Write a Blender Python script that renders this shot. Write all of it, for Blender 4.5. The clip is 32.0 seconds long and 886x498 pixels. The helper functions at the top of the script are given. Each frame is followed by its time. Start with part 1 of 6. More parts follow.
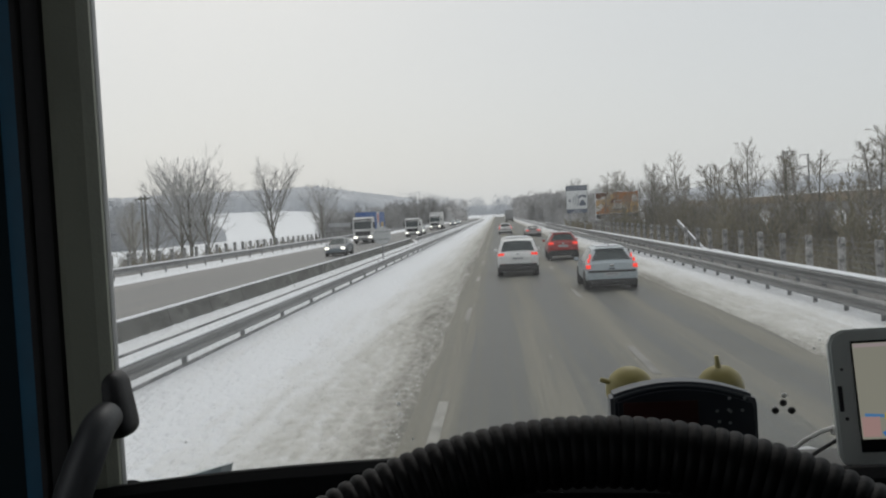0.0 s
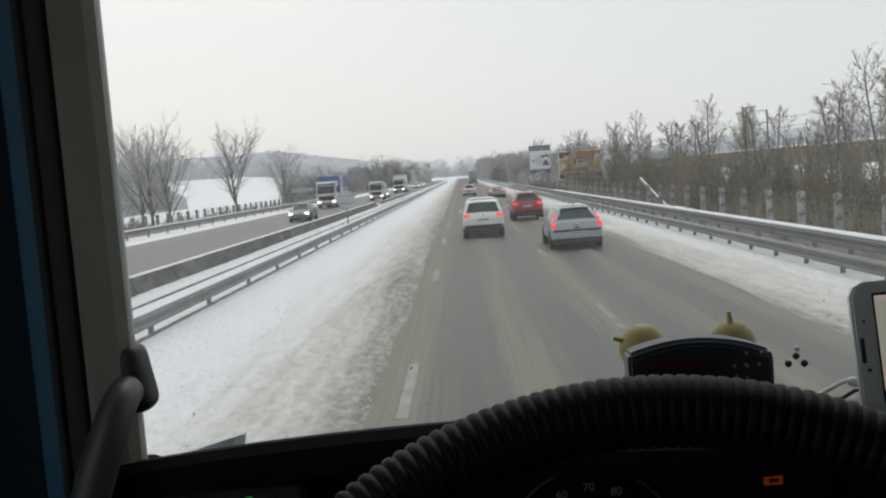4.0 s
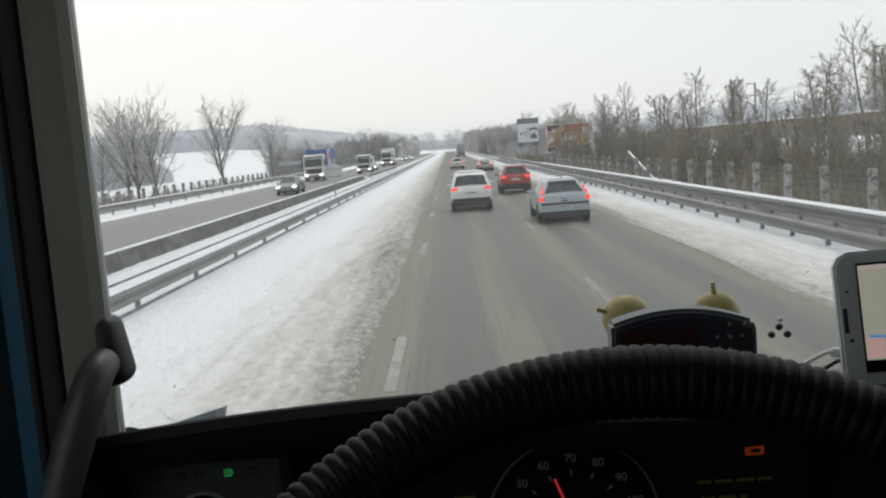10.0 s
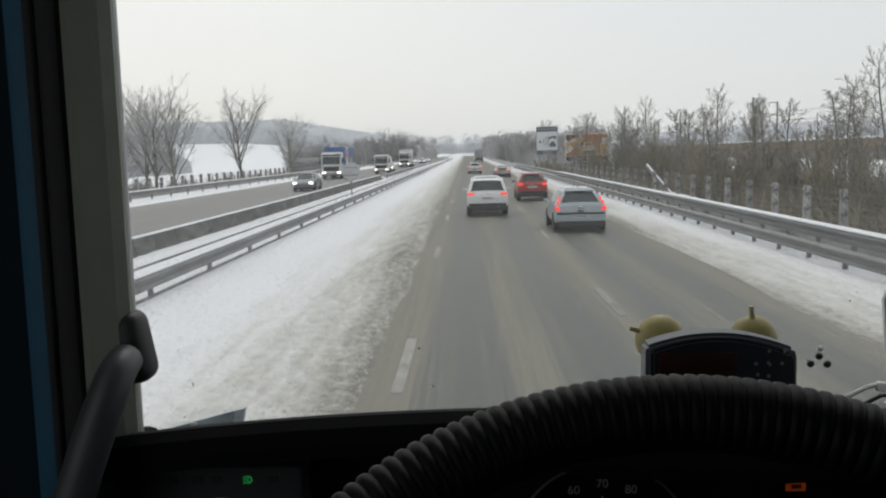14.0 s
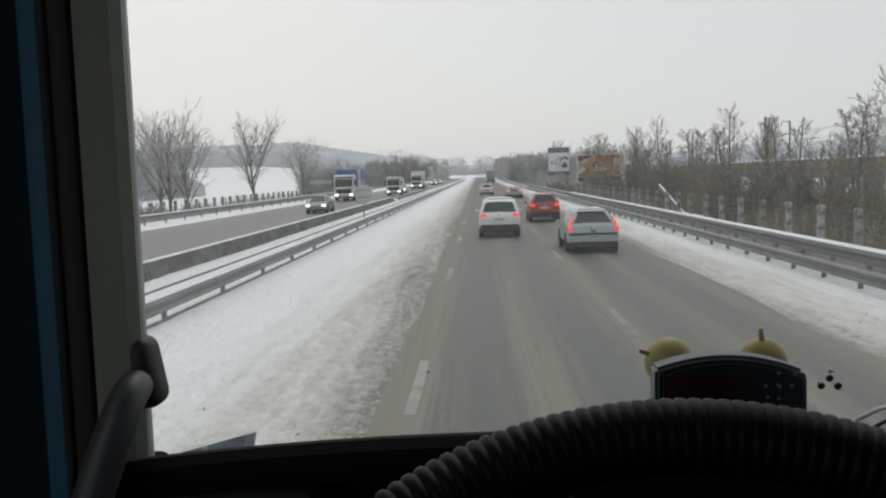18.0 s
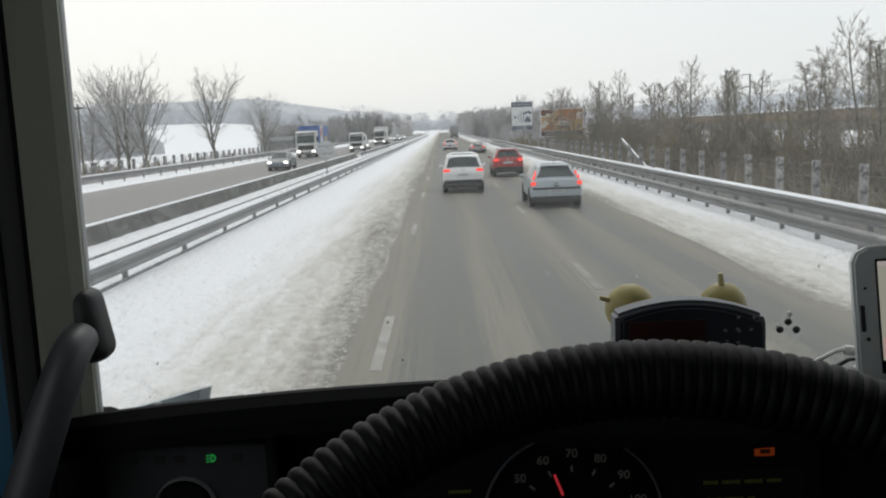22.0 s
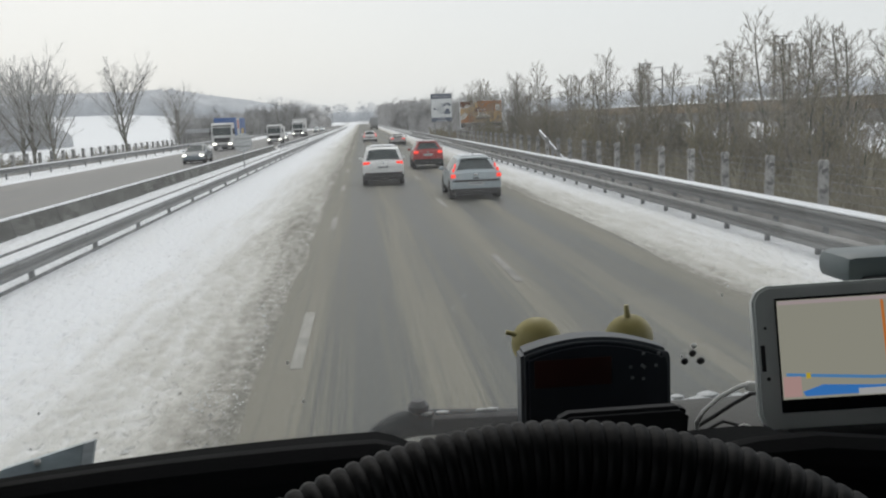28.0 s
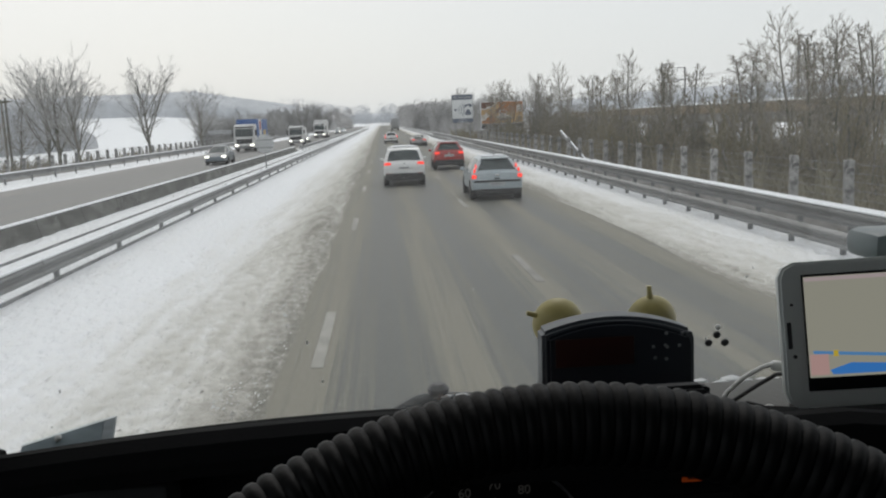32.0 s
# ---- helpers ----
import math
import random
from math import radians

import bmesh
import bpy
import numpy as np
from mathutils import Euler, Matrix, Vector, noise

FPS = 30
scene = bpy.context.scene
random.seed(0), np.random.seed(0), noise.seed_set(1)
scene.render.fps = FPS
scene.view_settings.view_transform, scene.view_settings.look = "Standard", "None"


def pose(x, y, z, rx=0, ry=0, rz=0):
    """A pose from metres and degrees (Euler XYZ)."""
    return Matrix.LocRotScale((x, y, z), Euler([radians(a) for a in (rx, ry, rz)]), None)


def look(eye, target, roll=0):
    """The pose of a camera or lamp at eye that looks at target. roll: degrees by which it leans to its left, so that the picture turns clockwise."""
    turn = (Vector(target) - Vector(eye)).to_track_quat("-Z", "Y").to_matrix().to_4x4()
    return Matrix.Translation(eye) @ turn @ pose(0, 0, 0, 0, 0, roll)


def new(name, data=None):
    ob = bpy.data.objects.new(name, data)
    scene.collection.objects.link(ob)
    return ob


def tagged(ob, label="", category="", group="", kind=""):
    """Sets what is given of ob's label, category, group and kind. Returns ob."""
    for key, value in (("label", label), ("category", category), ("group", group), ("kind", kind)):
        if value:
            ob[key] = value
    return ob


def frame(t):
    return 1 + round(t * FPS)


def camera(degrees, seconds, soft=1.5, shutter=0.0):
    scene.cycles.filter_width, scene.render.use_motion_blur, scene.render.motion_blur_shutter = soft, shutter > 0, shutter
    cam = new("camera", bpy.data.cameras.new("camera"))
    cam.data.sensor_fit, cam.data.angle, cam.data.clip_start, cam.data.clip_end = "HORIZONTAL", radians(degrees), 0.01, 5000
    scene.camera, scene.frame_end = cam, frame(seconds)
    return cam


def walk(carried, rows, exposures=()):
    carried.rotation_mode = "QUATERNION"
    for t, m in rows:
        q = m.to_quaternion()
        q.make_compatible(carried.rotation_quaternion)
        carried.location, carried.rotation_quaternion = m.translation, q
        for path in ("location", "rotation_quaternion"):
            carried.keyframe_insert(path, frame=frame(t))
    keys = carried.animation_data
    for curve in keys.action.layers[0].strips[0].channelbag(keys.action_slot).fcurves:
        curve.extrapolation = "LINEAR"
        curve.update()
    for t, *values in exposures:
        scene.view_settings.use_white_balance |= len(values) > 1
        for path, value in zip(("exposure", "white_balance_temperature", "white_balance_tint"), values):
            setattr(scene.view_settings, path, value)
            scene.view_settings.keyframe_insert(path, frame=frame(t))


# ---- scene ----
cam = camera(54.5, 32.0, 2.1)
PATH = [
    (0, (0.080, -0.016, 2.799), 3.68, -2.14, -3.03),
    (1, (0.065, -0.012, 2.798), 4.09, -1.98, -2.86),
    (2, (0.061, -0.013, 2.793), 4.09, -2.66, -4.05),
    (5, (0.026, -0.000, 2.803), 0.85, -5.87, -4.04),
    (6, (0.025, -0.002, 2.791), 1.39, -6.83, -3.82),
    (7, (0.033, -0.006, 2.796), 2.35, -7.01, -3.80),
    (8, (0.039, 0.004, 2.792), 1.88, -6.93, -4.16),
    (9, (0.033, 0.006, 2.788), 1.90, -6.89, -4.28),
    (10, (0.040, 0.005, 2.797), 0.82, -6.61, -4.22),
    (11, (0.027, 0.020, 2.802), 0.80, -6.44, -2.80),
    (12, (0.019, 0.026, 2.796), 0.90, -6.60, -2.65),
    (13, (0.020, 0.030, 2.800), 1.38, -6.58, -1.69),
    (16, (0.025, 0.021, 2.798), 2.13, -5.39, -1.51),
    (17, (0.022, 0.023, 2.800), 2.55, -5.07, -1.64),
    (18, (0.026, 0.023, 2.802), 2.48, -4.88, -1.83),
    (19, (0.025, 0.031, 2.801), 1.31, -5.32, -1.51),
    (20, (0.030, 0.036, 2.802), 0.57, -6.51, -2.12),
    (21, (0.031, 0.044, 2.800), 0.05, -7.33, -2.13),
    (22, (0.031, 0.039, 2.793), 0.20, -7.90, -2.26),
    (23, (0.029, 0.050, 2.805), -0.81, -7.80, -2.54),
    (24, (0.039, 0.095, 2.845), -5.45, -8.62, -3.07),
    (25, (0.047, 0.098, 2.846), -5.83, -8.58, -3.23),
    (28, (0.051, 0.070, 2.828), -5.05, -8.66, -2.31),
    (29, (0.056, 0.058, 2.824), -4.77, -8.44, -3.38),
    (30, (0.057, 0.073, 2.813), -4.61, -8.57, -3.29),
    (31, (0.060, 0.062, 2.814), -4.85, -8.59, -3.75),
    (32, (0.051, 0.073, 2.808), -3.65, -8.53, -2.45),
]


def turned(eye, yaw, pitch, roll):
    return pose(*eye, 90 + pitch, 0, yaw) @ pose(0, 0, 0, 0, 0, roll)


walk(cam, [(t, turned(eye, yaw, pitch, roll)) for t, eye, yaw, pitch, roll in PATH],
     exposures=[(0, -0.14), (1, -0.04), (2, 0.0), (5, 0.17), (7, 0.26), (10, 0.28), (11, 0.23), (12, 0.24), (13, 0.17), (16, 0.0), (18, -0.04), (20, 0.14), (22, 0.28), (23, 0.2), (24, 0.07), (25, 0.04), (28, 0.15), (32, 0.12)])

# ---------------------------------------------------------------- world and light
world = bpy.data.worlds.new("overcast")
scene.world = world
world.use_nodes = True
wn, wl = world.node_tree.nodes, world.node_tree.links
wn.clear()
sky = wn.new("ShaderNodeTexSky")
sky.sky_type, sky.sun_disc = "NISHITA", False
sky.sun_elevation, sky.sun_rotation = radians(38), radians(-20)
sky.air_density, sky.dust_density = 1.0, 4.0
dim = wn.new("ShaderNodeVectorMath")
dim.operation = "SCALE"
dim.inputs["Scale"].default_value = 0.09
wl.new(sky.outputs[0], dim.inputs[0])
cloud = wn.new("ShaderNodeMix")
cloud.data_type = "RGBA"
cloud.inputs["Factor"].default_value = 0.86
wl.new(dim.outputs[0], cloud.inputs["A"])
cloud.inputs["B"].default_value = (0.72, 0.745, 0.765, 1)
bg = wn.new("ShaderNodeBackground")
bg.inputs["Strength"].default_value = 1.08
wl.new(cloud.outputs["Result"], bg.inputs["Color"])
wo = wn.new("ShaderNodeOutputWorld")
wl.new(bg.outputs[0], wo.inputs[0])

sun = new("sun", bpy.data.lights.new("sun", "SUN"))
sun.data.energy, sun.data.angle, sun.data.color = 0.5, radians(25), (1.0, 0.97, 0.93)
sun.matrix_world = look((0, 0, 60), (-12, -44, 0))

# ---------------------------------------------------------------- materials
MATS = {}


def mat(name, color, rough=0.6, metal=0.0, vary=0.12, scale=8.0, bump=0.0, bscale=60.0, spec=0.5, second=None, mixscale=1.2,
        mixlo=0.45, mixhi=0.62, stretch=(1, 1, 1), coat=0.0, perobject=0.0):
    """A surface with grain at two scales; second is the colour of dirt, wear or haze tint that lies over the first in
    patches.
    """
    if name in MATS:
        return MATS[name]
    m = bpy.data.materials.new(name)
    m.use_nodes = True
    n, l = m.node_tree.nodes, m.node_tree.links
    b = n["Principled BSDF"]
    b.inputs["Metallic"].default_value = metal
    b.inputs["Specular IOR Level"].default_value = spec
    b.inputs["Coat Weight"].default_value = coat
    co = n.new("ShaderNodeTexCoord")
    mp = n.new("ShaderNodeMapping")
    mp.inputs["Scale"].default_value = stretch
    l.new(co.outputs["Object"], mp.inputs["Vector"])
    noi = n.new("ShaderNodeTexNoise")
    noi.inputs["Scale"].default_value, noi.inputs["Detail"].default_value = scale, 6
    l.new(mp.outputs[0], noi.inputs["Vector"])
    ramp = n.new("ShaderNodeMapRange")
    ramp.inputs["From Min"].default_value, ramp.inputs["From Max"].default_value = 0.3, 0.7
    ramp.inputs["To Min"].default_value, ramp.inputs["To Max"].default_value = 1 - vary, 1 + vary
    l.new(noi.outputs["Fac"], ramp.inputs["Value"])
    mul = n.new("ShaderNodeVectorMath")
    mul.operation = "SCALE"
    mul.inputs[0].default_value = color
    l.new(ramp.outputs[0], mul.inputs["Scale"])
    out = mul.outputs[0]
    if second:
        n2 = n.new("ShaderNodeTexNoise")
        n2.inputs["Scale"].default_value, n2.inputs["Detail"].default_value = mixscale, 8
        n2.inputs["Roughness"].default_value = 0.65
        l.new(mp.outputs[0], n2.inputs["Vector"])
        r2 = n.new("ShaderNodeMapRange")
        r2.inputs["From Min"].default_value, r2.inputs["From Max"].default_value = mixlo, mixhi
        l.new(n2.outputs["Fac"], r2.inputs["Value"])
        mx = n.new("ShaderNodeMix")
        mx.data_type = "RGBA"
        mx.inputs["B"].default_value = (*second, 1)
        l.new(r2.outputs[0], mx.inputs["Factor"])
        l.new(out, mx.inputs["A"])
        out = mx.outputs["Result"]
    if perobject:
        oi = n.new("ShaderNodeObjectInfo")
        r3 = n.new("ShaderNodeMapRange")
        r3.inputs["To Min"].default_value, r3.inputs["To Max"].default_value = 1 - perobject, 1 + perobject
        l.new(oi.outputs["Random"], r3.inputs["Value"])
        m3 = n.new("ShaderNodeVectorMath")
        m3.operation = "SCALE"
        l.new(out, m3.inputs[0])
        l.new(r3.outputs[0], m3.inputs["Scale"])
        out = m3.outputs[0]
    l.new(out, b.inputs["Base Color"])
    rr = n.new("ShaderNodeMapRange")
    rr.inputs["To Min"].default_value, rr.inputs["To Max"].default_value = max(rough - 0.1, 0.02), min(rough + 0.1, 1)
    l.new(noi.outputs["Fac"], rr.inputs["Value"])
    l.new(rr.outputs[0], b.inputs["Roughness"])
    if bump:
        n4 = n.new("ShaderNodeTexNoise")
        n4.inputs["Scale"].default_value, n4.inputs["Detail"].default_value = bscale, 5
        l.new(mp.outputs[0], n4.inputs["Vector"])
        bp = n.new("ShaderNodeBump")
        bp.inputs["Strength"].default_value = bump
        bp.inputs["Distance"].default_value = 1.0 / bscale
        l.new(n4.outputs["Fac"], bp.inputs["Height"])
        l.new(bp.outputs[0], b.inputs["Normal"])
    MATS[name] = m
    return m


def glow(name, color, strength):
    if name in MATS:
        return MATS[name]
    m = bpy.data.materials.new(name)
    m.use_nodes = True
    b = m.node_tree.nodes["Principled BSDF"]
    b.inputs["Base Color"].default_value = (*[c * 0.05 for c in color], 1)
    b.inputs["Emission Color"].default_value = (*color, 1)
    b.inputs["Emission Strength"].default_value = strength
    b.inputs["Roughness"].default_value = 0.4
    MATS[name] = m
    return m


SNOW = mat("snow", (0.86, 0.87, 0.885), 0.75, vary=0.05, scale=3, bump=0.5, bscale=9, spec=0.3, second=(0.70, 0.71, 0.72), mixscale=1.5, mixlo=0.55, mixhi=0.75)
SNOWCAP = mat("snow_cap", (0.82, 0.83, 0.85), 0.8, vary=0.05, scale=20, bump=0.4, bscale=40, spec=0.3)
GALV = mat("galvanised_steel", (0.22, 0.225, 0.225), 0.5, 0.5, vary=0.18, scale=2.5, bump=0.1, bscale=30, second=(0.16, 0.16, 0.155), mixscale=1.1, stretch=(1, 0.3, 1), perobject=0.12)
GALVDARK = mat("weathered_steel", (0.16, 0.165, 0.165), 0.6, 0.3, vary=0.2, scale=6, second=(0.3, 0.3, 0.3), mixscale=3, perobject=0.15)
CONC = mat("concrete", (0.33, 0.32, 0.30), 0.85, vary=0.15, scale=2, bump=0.3, bscale=14, second=(0.22, 0.21, 0.20), mixscale=0.6, perobject=0.1)
CONCPOST = mat("concrete_post", (0.28, 0.275, 0.262), 0.85, vary=0.2, scale=4, bump=0.3, bscale=20, second=(0.075, 0.072, 0.07), mixscale=2.6, mixlo=0.5, mixhi=0.6, perobject=0.25)
OCHRE = mat("ochre_parapet", (0.33, 0.27, 0.19), 0.85, vary=0.12, scale=1.5, second=(0.24, 0.2, 0.16), mixscale=0.8)
BARK = mat("bark", (0.20, 0.185, 0.165), 0.9, vary=0.3, scale=6, bump=0.5, bscale=25, second=(0.075, 0.08, 0.05), mixscale=2, perobject=0.2)
# twigs of the tall spreading trees, paled by haze put into the colour
PALETWIG = mat("haze_pale_twigs", (0.36, 0.355, 0.345), 0.9, vary=0.2, scale=0.8, second=(0.44, 0.445, 0.45), mixscale=0.9, mixlo=0.5, mixhi=0.75, perobject=0.12)
TWIG = mat("twigs", (0.225, 0.205, 0.165), 0.9, vary=0.25, scale=0.8, second=(0.31, 0.30, 0.27), mixscale=0.9, mixlo=0.55, mixhi=0.75, perobject=0.25)
OLIVE = mat("olive_twigs", (0.19, 0.165, 0.10), 0.95, vary=0.25, scale=0.9, second=(0.26, 0.235, 0.19), mixscale=0.5, mixlo=0.4, mixhi=0.6, perobject=0.2)
# copse twigs, their colour lightened in place of haze
COPSETWIG = mat("copse_twigs", (0.37, 0.365, 0.36), 0.95, vary=0.2, scale=0.5, second=(0.46, 0.46, 0.46), mixscale=0.3, mixlo=0.45, mixhi=0.65, perobject=0.2)
SCRUB = mat("scrub_twigs", (0.18, 0.155, 0.11), 0.95, vary=0.3, scale=0.35, second=(0.22, 0.205, 0.15), mixscale=0.12, mixlo=0.4, mixhi=0.6)
# distant woods: the mist's haze is painted into their pale base colours
HAZEWOOD = mat("far_wood", (0.34, 0.33, 0.325), 0.95, vary=0.2, scale=0.5, second=(0.46, 0.455, 0.45), mixscale=0.12, mixlo=0.4, mixhi=0.65, stretch=(1, 1, 0.3))
MISTWOOD = mat("mist_tinted_wood", (0.36, 0.37, 0.385), 0.95, vary=0.15, scale=0.3, second=(0.45, 0.46, 0.475), mixscale=0.1, mixlo=0.4, mixhi=0.65, stretch=(1, 1, 0.35))
HAZEHILLWOOD = mat("haze_tinted_hill_wood", (0.46, 0.475, 0.50), 0.95, vary=0.12, scale=0.12, second=(0.56, 0.575, 0.60), mixscale=0.03, mixlo=0.4, mixhi=0.65, stretch=(1, 1, 0.35))
WHITELINE = mat("road_paint", (0.31, 0.30, 0.265), 0.65, vary=0.12, scale=9, second=(0.19, 0.184, 0.165), mixscale=2.2, mixlo=0.36, mixhi=0.66, perobject=0.15)
WORNLINE = mat("worn_road_paint", (0.25, 0.243, 0.22), 0.65, vary=0.12, scale=9, second=(0.16, 0.156, 0.14), mixscale=1.6, mixlo=0.35, mixhi=0.6, perobject=0.2)
RUBBER = mat("rubber", (0.022, 0.022, 0.023), 0.75, vary=0.2, scale=20)
BLACKPL = mat("black_plastic", (0.018, 0.018, 0.019), 0.55, vary=0.15, scale=30, bump=0.15, bscale=400)
DARKPL = mat("dark_grey_plastic", (0.035, 0.036, 0.038), 0.5, vary=0.12, scale=25, bump=0.15, bscale=400)
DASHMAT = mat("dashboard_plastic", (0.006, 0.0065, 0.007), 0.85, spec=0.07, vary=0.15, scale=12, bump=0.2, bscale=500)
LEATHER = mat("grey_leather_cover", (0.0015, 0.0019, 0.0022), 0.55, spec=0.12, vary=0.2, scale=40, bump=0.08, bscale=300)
NAVY = mat("navy_door_edge", (0.006, 0.018, 0.025), 0.7, spec=0.2, vary=0.15, scale=12)
PILLAR = mat("grey_pillar_trim", (0.19, 0.20, 0.16), 0.7, vary=0.08, scale=15, bump=0.15, bscale=300)
HOUSING = mat("toll_housing_grey", (0.075, 0.085, 0.095), 0.5, vary=0.06, scale=20)
WHITEPL = mat("white_plastic", (0.62, 0.62, 0.60), 0.5, vary=0.06, scale=20)
CREAM = mat("yellowed_rubber_cup", (0.36, 0.31, 0.12), 0.4, vary=0.12, scale=60, spec=0.4)
BEZEL = mat("grey_tablet_case", (0.56, 0.59, 0.57), 0.45, vary=0.05, scale=30)
ALU = mat("brushed_plate", (0.40, 0.44, 0.455), 0.45, 0.1, vary=0.15, scale=40, stretch=(1, 8, 1))
CHROME = mat("chrome", (0.6, 0.6, 0.6), 0.15, 1.0, vary=0.05, scale=20)
BLUE = mat("blue_trim", (0.014, 0.10, 0.18), 0.6, vary=0.1, scale=30)
GLASSCAR = mat("car_glass", (0.045, 0.057, 0.057), 0.2, vary=0.25, scale=3, spec=0.3, second=(0.10, 0.115, 0.115), mixscale=1.5, mixlo=0.5, mixhi=0.7)
CARGLASSL = mat("frosted_car_glass", (0.16, 0.19, 0.20), 0.25, vary=0.15, scale=3)
CHASSIS = mat("underbody_black", (0.02, 0.02, 0.02), 0.8, vary=0.2, scale=8, second=(0.2, 0.2, 0.2), mixscale=5, mixlo=0.6, mixhi=0.75)
PLATEW = mat("number_plate", (0.55, 0.56, 0.56), 0.5, vary=0.05, scale=20)
PLATEB = mat("plate_bars", (0.08, 0.08, 0.09), 0.6)
SIGNWHITE = mat("sign_white", (0.62, 0.63, 0.63), 0.5, vary=0.06, scale=3)
SIGNGREY = mat("sign_back", (0.30, 0.305, 0.31), 0.6, vary=0.12, scale=3)
SIGNBLUE = mat("sign_dark_blue", (0.10, 0.115, 0.15), 0.5, vary=0.08, scale=4)
RIM = mat("alloy_rim", (0.30, 0.30, 0.31), 0.4, 0.7, vary=0.15, scale=20)
TAIL = glow("tail_light_red", (1.0, 0.05, 0.028), 1.1)
TAILDIM = mat("tail_lens", (0.38, 0.025, 0.02), 0.25, vary=0.1, scale=20)
HEAD = glow("headlight", (1.0, 0.97, 0.88), 3.0)
AMBER = glow("amber_warning", (1.0, 0.16, 0.02), 0.055)
GREENL = glow("green_telltale", (0.05, 0.8, 0.16), 0.14)
YELLOWL = glow("yellow_display", (0.5, 0.6, 0.12), 0.010)
DIMTXT = glow("dial_print", (0.7, 0.68, 0.63), 0.015)
NEEDLE = glow("red_needle", (1.0, 0.06, 0.08), 0.22)
REDLED = mat("red_display", (0.035, 0.008, 0.006), 0.35)


def road_material(name, lo, hi, tracks):
    """Wet asphalt with darker wheel tracks and paler slush between them, running along y."""
    m = bpy.data.materials.new(name)
    m.use_nodes = True
    n, l = m.node_tree.nodes, m.node_tree.links
    b = n["Principled BSDF"]
    co = n.new("ShaderNodeTexCoord")
    sep = n.new("ShaderNodeSeparateXYZ")
    l.new(co.outputs["Object"], sep.inputs[0])

    def noise_tex(scale, sx, sy, detail=6):
        mp = n.new("ShaderNodeMapping")
        mp.inputs["Scale"].default_value = (sx, sy, 1)
        l.new(co.outputs["Object"], mp.inputs["Vector"])
        t = n.new("ShaderNodeTexNoise")
        t.inputs["Scale"].default_value, t.inputs["Detail"].default_value, t.inputs["Roughness"].default_value = scale, detail, 0.6
        l.new(mp.outputs[0], t.inputs["Vector"])
        return t.outputs["Fac"]

    def math_node(op, a, c, clamp=False):
        q = n.new("ShaderNodeMath")
        q.operation, q.use_clamp = op, clamp
        for i, v in enumerate((a, c)):
            if isinstance(v, (int, float)):
                q.inputs[i].default_value = v
            else:
                l.new(v, q.inputs[i])
        return q.outputs[0]

    wob = math_node("MULTIPLY", math_node("SUBTRACT", noise_tex(1.0, 0.15, 0.05, 3), 0.5), 0.5)
    x = math_node("ADD", sep.outputs["X"], wob)
    total = None
    for centre, width, depth in tracks:
        d = math_node("DIVIDE", math_node("ABSOLUTE", math_node("SUBTRACT", x, centre), 0), width)
        f = math_node("MULTIPLY", math_node("SUBTRACT", 1.0, math_node("MULTIPLY", d, d), True), depth)
        total = f if total is None else math_node("ADD", total, f)
    streak = noise_tex(3.0, 1.6, 0.022, 8)
    streak2 = noise_tex(11.0, 1.6, 0.008, 6)
    patch = noise_tex(0.5, 1, 0.25, 6)
    fine = noise_tex(14, 1, 0.6, 6)
    s = math_node("ADD", math_node("MULTIPLY", math_node("SUBTRACT", streak, 0.5), 2.2), math_node("MULTIPLY", math_node("SUBTRACT", patch, 0.5), 0.6))
    s = math_node("ADD", s, math_node("MULTIPLY", math_node("SUBTRACT", fine, 0.5), 0.6))
    s = math_node("ADD", s, math_node("MULTIPLY", math_node("SUBTRACT", streak2, 0.5), 2.4))
    wet = math_node("SUBTRACT", total, s, True)
    mx = n.new("ShaderNodeMix")
    mx.data_type = "RGBA"
    l.new(wet, mx.inputs["Factor"])
    mx.inputs["A"].default_value, mx.inputs["B"].default_value = (*hi, 1), (*lo, 1)
    l.new(mx.outputs["Result"], b.inputs["Base Color"])
    rg = n.new("ShaderNodeMapRange")
    rg.inputs["To Min"].default_value, rg.inputs["To Max"].default_value = 0.75, 0.5
    l.new(wet, rg.inputs["Value"])
    l.new(rg.outputs[0], b.inputs["Roughness"])
    b.inputs["Specular IOR Level"].default_value = 0.35
    bp = n.new("ShaderNodeBump")
    bp.inputs["Strength"].default_value, bp.inputs["Distance"].default_value = 0.35, 0.03
    l.new(fine, bp.inputs["Height"])
    l.new(bp.outputs[0], b.inputs["Normal"])
    return m


